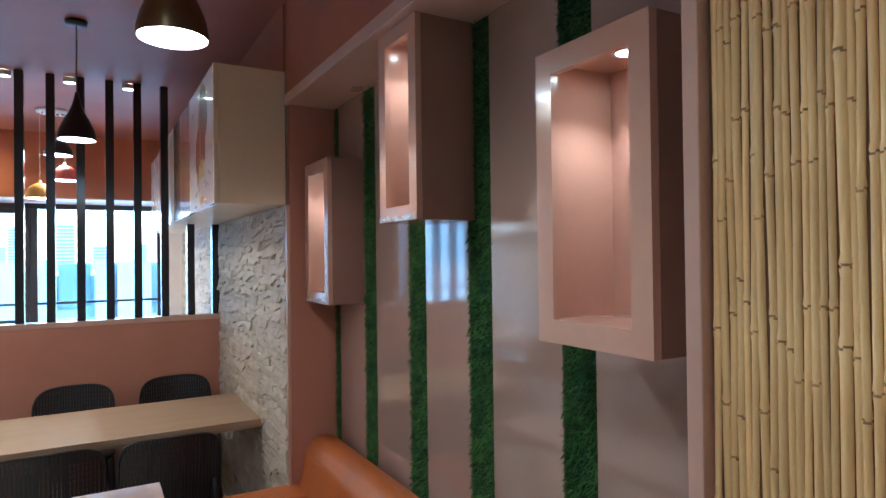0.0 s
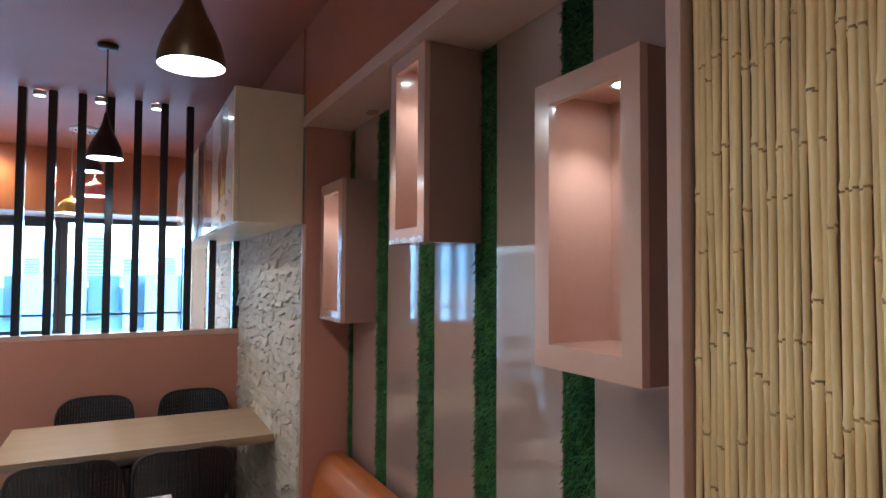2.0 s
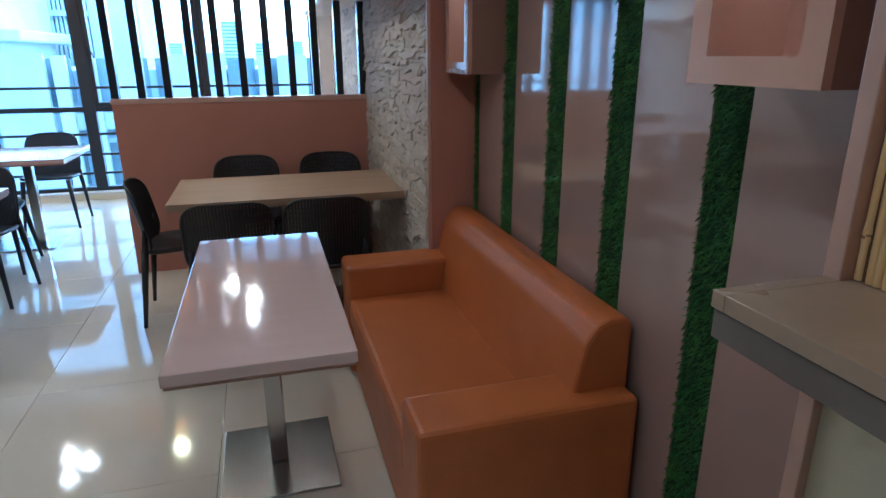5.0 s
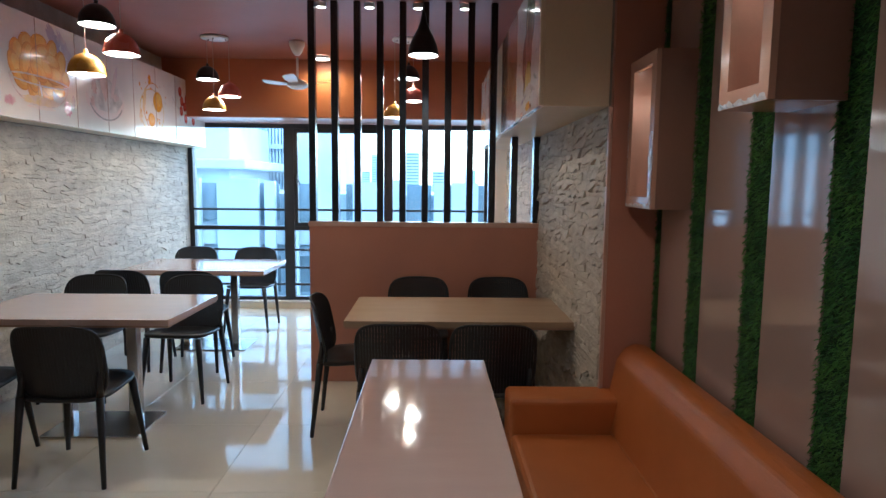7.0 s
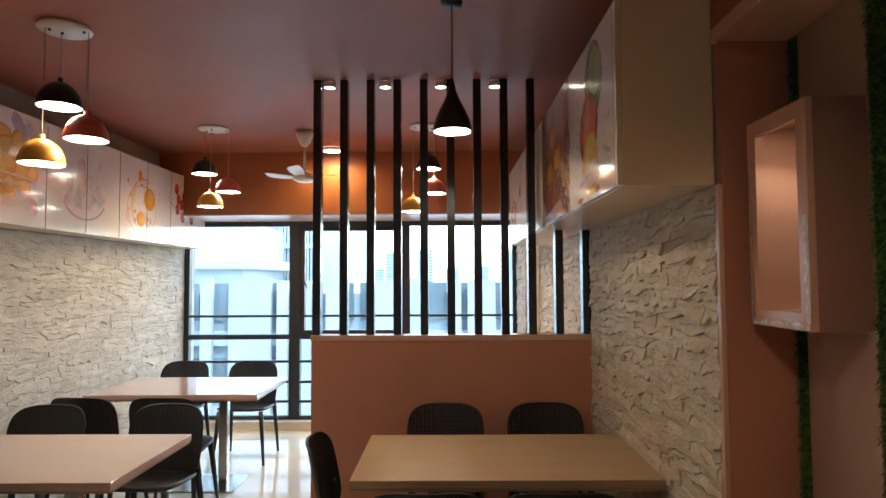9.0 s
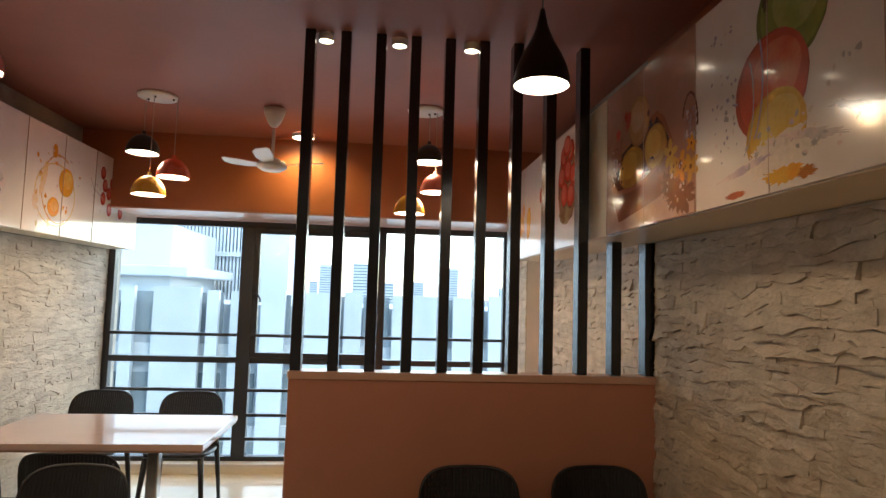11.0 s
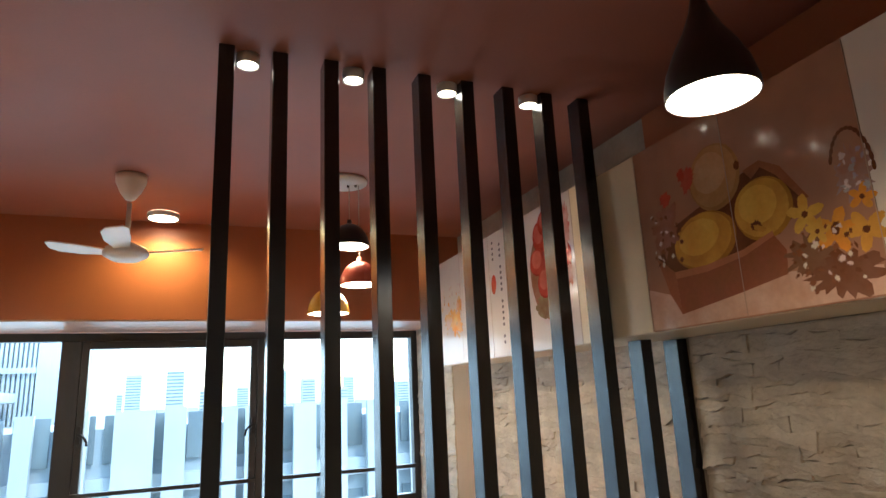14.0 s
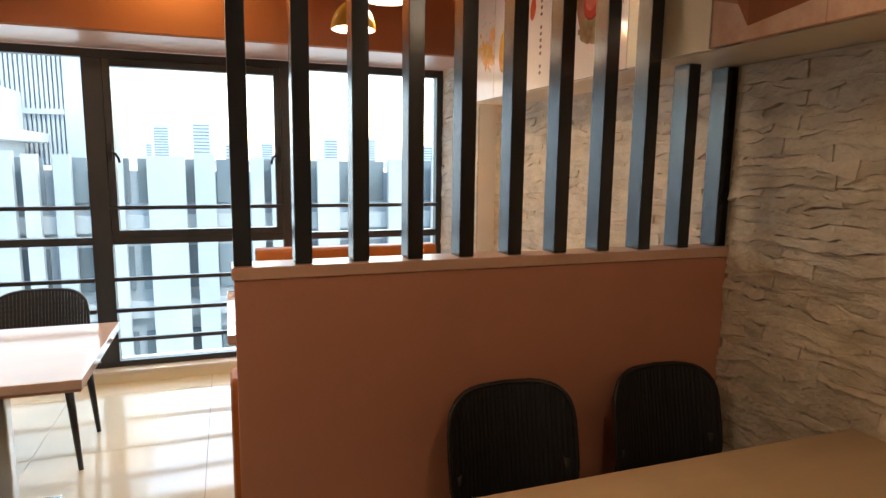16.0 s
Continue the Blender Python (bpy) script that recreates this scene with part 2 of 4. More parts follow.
# ---- the large structure ----
CEIL, LEFT, RIGHT, WIN = 2.76, -2.95, 0.68, 7.47
floor = solid("floor", (LEFT - 0.2, -1.8, -0.2), (1.3, 7.7, -0.006), M_GROUT, "polished cream tiled floor with thin grey joints", "floor")
ceiling = solid("ceiling", (LEFT - 0.2, -1.8, CEIL), (1.3, 7.7, CEIL + 0.15), M_CEIL, "matt terracotta brown painted ceiling", "ceiling")
solid("beam", (LEFT, 6.84, 2.165), (RIGHT, 7.7, CEIL), M_BEAM, "terracotta painted bulkhead over the window", "beam")
solid("beam_soffit", (LEFT, 6.845, 2.155), (RIGHT, 7.43, 2.1645), M_PINK, "pink-beige underside of the bulkhead", "beam")
wall_left = solid("wall_left", (LEFT - 0.2, -1.8, 0), (LEFT, 7.7, CEIL), M_JOINT, "wall clad in pale split-face stone", "wall")
wall_right = solid("wall_right", (RIGHT, 2.991, 0), (1.3, 7.7, CEIL), M_JOINT, "wall clad in pale split-face stone", "wall")
solid("wall_recess", (0.92, 0.74, 0), (1.3, 2.99, CEIL), M_BROWN, "brown wall behind the gloss panels", "wall")
solid("wall_bamboo", (0.66, -1.8, 0), (0.92, 0.745, CEIL), M_BROWN, "wall behind the bamboo poles", "wall")
solid("wall_back", (LEFT, -2.0, 0), (0.66, -1.8, CEIL), M_WHITE, "plain off-white wall closing the room", "wall")
solid("wall_band", (0.672, 2.992, 2.4455), (0.6795, 4.795, CEIL), M_BEAM, "terracotta painted wall above the cabinet", "wall")
solid("pier", (0.55, 6.72, 0), (RIGHT, 7.7, 2.155), M_WHITE, "off-white pier beside the window", "wall")
solid("window_kerb", (LEFT, 7.36, 0), (0.55, 7.7, 0.06), M_TILE, "cream tiled kerb under the window", "kerb")
solid("window_ledge", (LEFT, 7.35, 0.0605), (0.55, 7.52, 0.085), M_WHITE, "white stone window ledge", "sill", 0.004)
solid("header", (0.684, 0.745, 2.335), (0.915, 2.99, CEIL), M_BEAM, "terracotta bulkhead above the niche recess", "beam")
solid("header_trim", (0.672, 0.745, 2.288), (0.915, 2.99, 2.3345), M_PINK, "pink-beige trim along the bulkhead edge", "trim", 0.002)
solid("recess_jamb", (0.686, 2.955, 0), (0.8995, 2.99, 2.287), M_PART, "dusty rose laminate return of the recess", "trim")
solid("stone_corner_trim", (0.668, 2.953, 0), (0.6855, 2.975, 1.829), M_PINK, "slim cream corner bead", "trim", 0.003)
solid("bamboo_frame", (0.625, 0.746, 0), (0.915, 0.772, CEIL), M_PINK, "pink-beige upright beside the bamboo", "trim", 0.002)

# gloss panels of the recess, butted between the grass strips
STRIPS = [(2.925, 0.058), (2.535, 0.115), (2.115, 0.125), (1.713, 0.122), (1.293, 0.114)]
edges = [2.99] + [e for c, w in STRIPS for e in (c + w / 2, c - w / 2)] + [0.773]
for a, b in zip(edges[::2], edges[1::2]):
    tagged(part("gloss_panel", box_bm((0.9, b, 0.0), (0.9195, a, 2.287), 0.0015), M_PANEL), "gloss taupe wall panel between grass strips", "panel", "gloss panels", "structure")

# ---- window ----
window = thing("window_1", "wide window with dark grey frames and rails", "window", where=(0, WIN, 0), kind="structure")


def member(name, x0, x1, z0, z1, y0=-0.03, y1=0.04, parent=window, m=M_FRAME):
    return part(name, box_bm((x0, y0, z0), (x1, y1, z1), 0.003), m, parent)


member("frame", LEFT + 0.002, -2.895, 0.086, 2.153)
member("frame", 0.5, 0.548, 0.086, 2.153)
member("frame", -2.895, 0.5, 2.1, 2.153)
member("frame", -2.895, 0.5, 0.086, 0.125)
member("mullion", -1.84, -1.725, 0.125, 2.1, -0.045)
member("mullion", -0.64, -0.575, 0.125, 2.1, -0.045)
for x0, x1 in ((-2.895, -1.84), (-1.725, -0.64), (-0.575, 0.5)):
    member("transom", x0, x1, 0.915, 0.965)
    for z in (1.16, 0.69, 0.48, 0.28):
        member("rail", x0 - 0.002, x1 + 0.002, z - 0.013, z + 0.013, -0.075, -0.046)
    part("pane", box_bm((x0, 0.0, 0.965), (x1, 0.006, 2.1)), GLASS, window).visible_shadow = False
    part("pane", box_bm((x0, 0.0, 0.125), (x1, 0.006, 0.915)), GLASS, window).visible_shadow = False
for x0, x1, z0, z1 in ((-1.723, -1.68, 0.967, 2.098), (-0.685, -0.642, 0.967, 2.098), (-1.68, -0.685, 2.05, 2.098), (-1.68, -0.685, 0.967, 1.01)):
    member("sash", x0, x1, z0, z1, -0.042, 0.03)
for x, s in ((-1.705, 1), (-0.66, -1)):
    h = part("handle", box_bm((x - 0.014, -0.062, 1.46), (x + 0.014, -0.043, 1.57), 0.004), M_LBLACK, window, "black window handle")
    for k in range(4):
        a0, a1 = k * 0.4, (k + 1) * 0.4
        part("lever", tube_bm((x + s * 0.055 * math.sin(a0), -0.075, 1.45 + 0.07 * math.cos(a0)), (x + s * 0.055 * math.sin(a1), -0.075, 1.45 + 0.07 * math.cos(a1)), 0.008, seg=8), M_LBLACK, h)

# ---- partition with upright slats ----
partition = thing("partition", "half-height dusty rose laminate partition with slim cap", "partition", where=(0, 4.7, 0))
part("panel", box_bm((-1.0, 0.0, 0), (0.679, 0.1, 1.165), 0.002), M_PART, partition)
part("cap", box_bm((-1.006, -0.006, 1.1655), (0.679, 0.106, 1.2), 0.003), M_PINK, partition, "lighter pink-beige cap rail")
for i in range(11):
    x = -1.0 + 0.163 * i
    top = 1.826 if i > 8 else CEIL - 0.001
    tagged(part("slat", box_bm((x, 4.716, 1.2005), (x + 0.048, 4.79, top), 0.002), M_SLAT), "square black metal screen slat on the partition", "screen slat", "partition screen slats")


# ---- lamps ----
def dome_lamp(where, ceiling_z, material, label, group, r=0.1):
    x, y, z = where
    ob = thing("pendant_lamp", label, "pendant lamp", group, (x, y, z))
    h = r * 1.22
    prof = [(r * math.cos(a), h * math.sin(a)) for a in (math.radians(k) for k in range(0, 88, 8))]
    shade = part("shade", lathe_bm(prof + [(0.012, h), (0.012, h + 0.02), (0.0, h + 0.02)]), material, ob)
    part("lining", lathe_bm([(p[0] * 0.965, p[1] * 0.965) for p in prof]), M_LWHITE, shade, "white lining")
    part("bulb", lathe_bm([(0, -0.006), (r * 0.5, -0.002), (r * 0.72, 0.012), (r * 0.6, 0.03), (0, 0.04)]), G_BULB, ob, "glowing bulb")
    part("cord", tube_bm((0, 0, h + 0.02), (0, 0, ceiling_z - z - 0.018), 0.0025, seg=6), M_CORDL, ob)
    lamp("pendant_light", 'SPOT', (x, y, z - 0.03), PENDANT_W, aim=(x, y, 0), cone=172)
    return ob


def cluster(cx, cy, pts, group):
    c = thing("ceiling_canopy", "round white ceiling canopy of a three-lamp cluster", "canopy", "lamp canopies", (cx, cy, CEIL))
    part("plate", lathe_bm([(0, -0.001), (0.116, -0.001), (0.12, -0.008), (0.116, -0.018), (0, -0.018)], 40), M_FAN, c)
    for dx, dy, _ in pts:
        part("cord_grip", lathe_bm([(0, -0.028), (0.006, -0.028), (0.007, -0.0185), (0, -0.0185)], 10, center=(dx * 0.8, dy * 0.8, 0)), M_CORD, c)
    for (dx, dy, z), m, word in zip(pts, (M_LBLACK, M_LRED, M_LYEL), ("black", "red", "amber")):
        dome_lamp((cx + dx, cy + dy, z), CEIL, m, word + " metal dome pendant lamp with white lining, lit", group)


cluster(-2.03, 3.92, ((-0.03, 0.02, 2.375), (0.11, 0.01, 2.21), (-0.07, -0.04, 2.085)), "dome lamps over the near table")
cluster(-2.06, 5.88, ((-0.08, 0.03, 2.39), (0.12, 0.01, 2.24), (0.0, -0.05, 2.115)), "dome lamps over the far table")
cluster(-0.36, 5.86, ((0.03, 0.02, 2.415), (0.075, 0.0, 2.215), (-0.09, -0.04, 2.065)), "dome lamps behind the partition")


def bell_lamp(x, y, z, material, label):
    ob = thing("pendant_lamp", label, "pendant lamp", "bell pendant lamps", (x, y, z))
    prof = [(0.084, 0), (0.083, 0.02), (0.075, 0.055), (0.058, 0.095), (0.036, 0.135), (0.02, 0.175), (0.012, 0.21), (0.007, 0.235)]
    shade = part("shade", lathe_bm(prof), material, ob)
    part("lining", lathe_bm([(p[0] * 0.96, p[1] * 0.97) for p in prof[:5]]), M_LWHITE, shade, "white lining")
    part("bulb", lathe_bm([(0, 0.0), (0.05, 0.002), (0.074, 0.008), (0.06, 0.03), (0, 0.045)]), G_BULB, ob, "glowing bulb")
    part("cord", tube_bm((0, 0, 0.235), (0, 0, CEIL - z - 0.02), 0.003, seg=6), M_CORD, ob)
    part("canopy", lathe_bm([(0, CEIL - z - 0.022), (0.045, CEIL - z - 0.022), (0.05, CEIL - z - 0.001), (0, CEIL - z - 0.001)]), M_LBLACK, ob, "small black canopy")
    lamp("pendant_light", 'SPOT', (x, y, z - 0.03), PENDANT_W, aim=(x, y, 0), cone=172)


bell_lamp(-0.16, 3.67, 2.175, M_LBLACK, "black bell pendant lamp on a thin cord, lit")
bell_lamp(0.08, 1.82, 2.13, M_LBRASS, "bronze bell pendant lamp on a thin cord, lit")

for x in (-0.91, -0.565, -0.22, 0.115):
    s = thing("spotlight", "small white surface spotlight on the ceiling, lit", "spotlight", "ceiling spotlights", (x, 4.77, CEIL))
    part("body", lathe_bm([(0.03, -0.001), (0.037, -0.003), (0.037, -0.036), (0.033, -0.038), (0.031, -0.032)]), M_FAN, s)
    part("lens", lathe_bm([(0.031, -0.032), (0.015, -0.032), (0, -0.032)]), G_DISC, s, "glowing lens")
    lamp("spot_light", 'SPOT', (x, 4.77, CEIL - 0.045), SPOT_W, aim=(x, 4.77, 0), cone=110)
d = thing("downlight", "round white surface downlight near the bulkhead, lit", "downlight", where=(-1.25, 6.66, CEIL))
part("rim", lathe_bm([(0.085, -0.001), (0.088, -0.01), (0.085, -0.03), (0.078, -0.031)]), M_FAN, d)
part("disc", lathe_bm([(0.078, -0.029), (0.04, -0.029), (0, -0.029)]), G_DISC, d, "glowing disc")
lamp("down_light", 'SPOT', (-1.25, 6.66, CEIL - 0.05), DOWN_W, (1, 0.68, 0.19), 0.05, (-1.25, 6.66, 0), 160)

# Two added downlights, never in view, that fill the bamboo and niche side.
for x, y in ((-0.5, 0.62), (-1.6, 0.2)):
    d = thing("downlight", "unseen downlight added on the terracotta ceiling as fill, lit", "downlight", "ceiling downlights", (x, y, CEIL))
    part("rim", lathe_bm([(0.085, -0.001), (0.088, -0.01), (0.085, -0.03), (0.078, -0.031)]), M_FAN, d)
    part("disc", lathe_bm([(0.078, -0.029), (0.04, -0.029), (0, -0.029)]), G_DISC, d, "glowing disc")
    lamp("down_light", 'SPOT', (x, y, CEIL - 0.06), REAR_FILL_W, (1, 0.82, 0.6), 0.06, (x, y, 0), 125)

# ---- ceiling fan ----
fan = thing("ceiling_fan", "white three-blade ceiling fan at rest", "ceiling fan", where=(-1.36, 6.03, CEIL))
part("canopy", lathe_bm([(0.001, -0.125), (0.02, -0.123), (0.045, -0.09), (0.068, -0.035), (0.07, -0.001), (0, -0.001)]), M_FAN, fan)
part("rod", tube_bm((0, 0, -0.14), (0, 0, -0.34), 0.011), M_FAN, fan)
part("motor", lathe_bm([(0, -0.425), (0.06, -0.42), (0.095, -0.4), (0.1, -0.385), (0.085, -0.36), (0.03, -0.335), (0, -0.33)]), M_FAN, fan)
for a in (172, 5, 268):
    pts = [(0.09, -0.035), (0.2, -0.062), (0.3, -0.06), (0.335, -0.035), (0.335, 0.03), (0.31, 0.048), (0.2, 0.045), (0.09, 0.03)]
    bm = prism_bm(pts, 2, -0.379, -0.373)
    bmesh.ops.rotate(bm, verts=bm.verts[:], cent=(0.09, 0, -0.375), matrix=Matrix.Rotation(radians(-7), 3, 'Y') @ Matrix.Rotation(radians(10), 3, 'X'))
    bmesh.ops.rotate(bm, verts=bm.verts[:], cent=(0, 0, 0), matrix=Matrix.Rotation(radians(a), 3, 'Z'))
    part("blade", bm, M_FAN, fan)


# ---- niche boxes ----
def niche(y0, y1, z0, z1, x0, label):
    ob = thing("niche_box", label, "display niche", "lit niche boxes", (0.9, (y0 + y1) / 2, z0))
    w, h, dp, b, t = (y1 - y0) / 2, z1 - z0, x0 - 0.9, 0.046, 0.012
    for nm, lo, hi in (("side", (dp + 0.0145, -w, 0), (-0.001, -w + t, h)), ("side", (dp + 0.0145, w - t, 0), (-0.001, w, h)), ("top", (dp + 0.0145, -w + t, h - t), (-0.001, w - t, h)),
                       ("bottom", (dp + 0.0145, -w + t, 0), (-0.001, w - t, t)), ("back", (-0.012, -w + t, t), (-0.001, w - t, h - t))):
        # The -y side board gets the darkened laminate, so its shade is painted.
        part(nm, box_bm(lo, hi), M_NICHE_SHADED if nm == "side" and lo[1] < 0 else M_NICHE, ob, "side board with shade in its colour" if nm == "side" and lo[1] < 0 else "")
    fr = bmesh.new()
    for lo, hi in (((dp - 0.004, -w, 0), (dp + 0.014, -w + b, h)), ((dp - 0.004, w - b, 0), (dp + 0.014, w, h)),
                   ((dp - 0.004, -w + b, h - b), (dp + 0.014, w - b, h)), ((dp - 0.004, -w + b, 0), (dp + 0.014, w - b, b))):
        box_bm(lo, hi, 0.0, 1, fr)
    part("front_frame", fr, M_NICHE, ob, "gloss front frame")
    part("shelf_lining", box_bm((dp + 0.0145, -w + t, t + 0.0005), (-0.013, w - t, b - 0.003)), M_NICHE, ob)
    yl, xl = 0.0, dp * 0.5
    sp = part("downlight", lathe_bm([(0.012, h - t - 0.001), (0.03, h - t - 0.001), (0.03, h - t - 0.006), (0.022, h - t - 0.006)], 20, center=(xl, yl, 0)), M_FAN, ob, "small white recessed downlight")
    part("lens", lathe_bm([(0.022, h - t - 0.004), (0, h - t - 0.004)], 20, center=(xl, yl, 0)), G_DISC, sp, "glowing lens")
    lamp("niche_light", 'SPOT', (0.9 + xl, (y0 + y1) / 2, z1 - t - 0.012), NICHE_W, (1, 0.8, 0.58), 0.015, (0.9 + xl, (y0 + y1) / 2, 0), 112)
    return ob


niches = [niche(0.886, 1.178, 1.416, 1.991, 0.695, "pink-beige laminate niche box, lit from within"),
          niche(1.735, 1.99, 1.694, 2.286, 0.708, "tall pink-beige niche box under the bulkhead, lit"),
          niche(2.6, 2.905, 1.392, 2.0, 0.745, "narrow pink-beige niche box beside the stone wall, lit")]


def edge_film(parent, x, along, a, b, c, side, seed):
    """A loose strip of clear protective film along a niche's front edge, its free side torn."""
    r = random.Random(seed)
    bm, prev = bmesh.new(), None
    n = int(abs(b - a) / 0.012)
    for i in range(n + 1):
        q, w, lift = a + (b - a) * i / n, side * r.uniform(0.007, 0.02), r.uniform(0.0, 0.006)
        ends = [(x, c), (x - 0.001 - lift * 0.5, c + w * 0.5), (x - lift, c + w)]
        row = [bm.verts.new((p, k, q) if along == 'z' else (p, q, k)) for p, k in ends]
        if prev:
            for u in range(2):
                bm.faces.new((prev[u], prev[u + 1], row[u + 1], row[u]))
        prev = row
    part("edge_film", bm, M_FILM, parent, "torn clear film")


edge_film(niches[1], -0.198, 'y', -0.126, 0.126, 0.001, 1, 5)
for k, (along, a, b, c, side) in enumerate((('z', 0.02, 0.36, 0.151, -1), ('z', 0.02, 0.3, -0.151, 1), ('y', -0.145, 0.145, 0.002, 1))):
    edge_film(niches[2], -0.1605, along, a, b, c, side, 20 + k)


# ---- artificial grass strips ----
def grass_strip(c, w, z0, z1, seed):
    ob = thing("grass_strip", "upright strip of green artificial grass", "grass strip", "grass strips", (0.918, c, z0))
    part("backing", box_bm((-0.012, -w / 2, 0), (-0.0, w / 2, z1 - z0)), M_GRASSB, ob)
    rnd = random.Random(seed)
    vs, fs = [], []
    for _ in range(int(26000 * w * (z1 - z0))):
        y, z = rnd.uniform(-w / 2, w / 2), rnd.uniform(0.004, z1 - z0 - 0.004)
        ln, dy, dz, s = rnd.uniform(0.008, 0.02), rnd.gauss(0, 0.005), rnd.gauss(-0.004, 0.008), rnd.uniform(0.0009, 0.0016)
        k = len(vs)
        vs += [(-0.012, y - s, z), (-0.012, y + s, z + s), (-0.012 - ln * 0.6, y + dy * 0.5 + s, z + dz * 0.3), (-0.012 - ln, y + dy, z + dz)]
        fs += [(k, k + 1, k + 2), (k, k + 2, k + 3)]
    me = bpy.data.meshes.new("turf")
    me.from_pydata(vs, [], fs)
    me.materials.append(M_GRASS)
    bl = new("turf", me)
    bl.parent = ob
    tagged(bl, kind="stuff")


for i, (c, w) in enumerate(STRIPS):
    grass_strip(c, w, 0.001, 2.286, 40 + i)


# ---- furniture ----
def sofa():
    ob = thing("sofa", "orange leatherette two-seat sofa against the gloss wall", "sofa", where=(0.57, 2.245, 0))
    x0, x1, y0, y1 = -0.33, 0.315, -0.775, 0.75
    part("base", box_bm((x0 + 0.02, y0 + 0.2, 0.03), (x1 - 0.03, y1 - 0.2, 0.27), 0.01), M_LEATHER, ob)
    part("arm", box_bm((x0, y0, 0.02), (x1, y0 + 0.2, 0.555), 0.022, 3), M_LEATHER, ob)
    part("arm", box_bm((x0, y1 - 0.2, 0.02), (x1, y1, 0.555), 0.022, 3), M_LEATHER, ob)
    seat = part("seat_cushion", box_bm((x0 + 0.005, y0 + 0.202, 0.272), (x1 - 0.14, y1 - 0.202, 0.41), 0.025, 3), M_LEATHER, ob)
    outline = [(0.11, 0.4), (0.17, 0.7), (0.205, 0.752), (0.245, 0.77), (0.3, 0.766), (0.314, 0.745), (0.314, 0.4)]
    bm = prism_bm(outline, 1, y0 + 0.07, y1 - 0.05, 0.012)
    part("backrest", bm, M_LEATHER, ob)
    part("piping", tube_bm((0.115, y0 + 0.19, 0.413), (0.115, y1 - 0.19, 0.413), 0.005, seg=8), M_LEATHER, seat, "stitched seam")
    for fx in (x0 + 0.06, x1 - 0.06):
        for fy in (y0 + 0.08, y1 - 0.08):
            part("foot", tube_bm((fx, fy, 0), (fx, fy, 0.022), 0.022), M_LBLACK, ob)


sofa()


def table(name, cx, cy, w, d, top, material, edge, label, posts, plate):
    ob = thing(name, label, "table", "restaurant tables", (cx, cy, 0))
    part("tabletop", box_bm((-w / 2, -d / 2, top - 0.034), (w / 2, d / 2, top), 0.003), material, ob)
    part("edge_band", box_bm((-w / 2 + 0.006, -d / 2 + 0.006, top - 0.044), (w / 2 - 0.006, d / 2 - 0.006, top - 0.0345)), edge, ob)
    for px, py in posts:
        part("post", box_bm((px - 0.032, py - 0.032, 0.012), (px + 0.032, py + 0.032, top - 0.045), 0.006), M_STEEL, ob, "brushed steel post")
    part("base_plate", box_bm((plate[0], plate[2], 0.0), (plate[1], plate[3], 0.011), 0.003), M_STEEL, ob, "flat steel base plate")
    part("top_bracket", box_bm((-w * 0.3, -0.12, top - 0.06), (w * 0.3, 0.12, top - 0.0445)), M_SLAT, ob)


table("table", -0.115, 2.165, 0.47, 1.145, 0.75, M_TABLE, M_EDGE, "long gloss pinkish white table beside the sofa", [(0.005, 0.09)], (-0.2, 0.21, -0.13, 0.32))
table("table", 0.05, 3.82, 1.25, 0.71, 0.745, M_WOOD, M_EDGE, "tan wood-grain table beside the partition", [(-0.3, 0), (0.3, 0)], (-0.42, 0.42, -0.2, 0.2))
table("table", -2.09, 3.81, 1.19, 0.75, 0.75, M_TABLE, M_EDGE, "gloss pinkish white table by the stone wall", [(-0.2, 0.05), (0.2, 0.05)], (-0.27, 0.29, -0.15, 0.25))
table("table", -2.09, 5.63, 1.2, 0.77, 0.75, M_TABLE, M_EDGE, "gloss pinkish white table near the window", [(-0.22, 0.05), (0.22, 0.05)], (-0.29, 0.35, -0.12, 0.28))


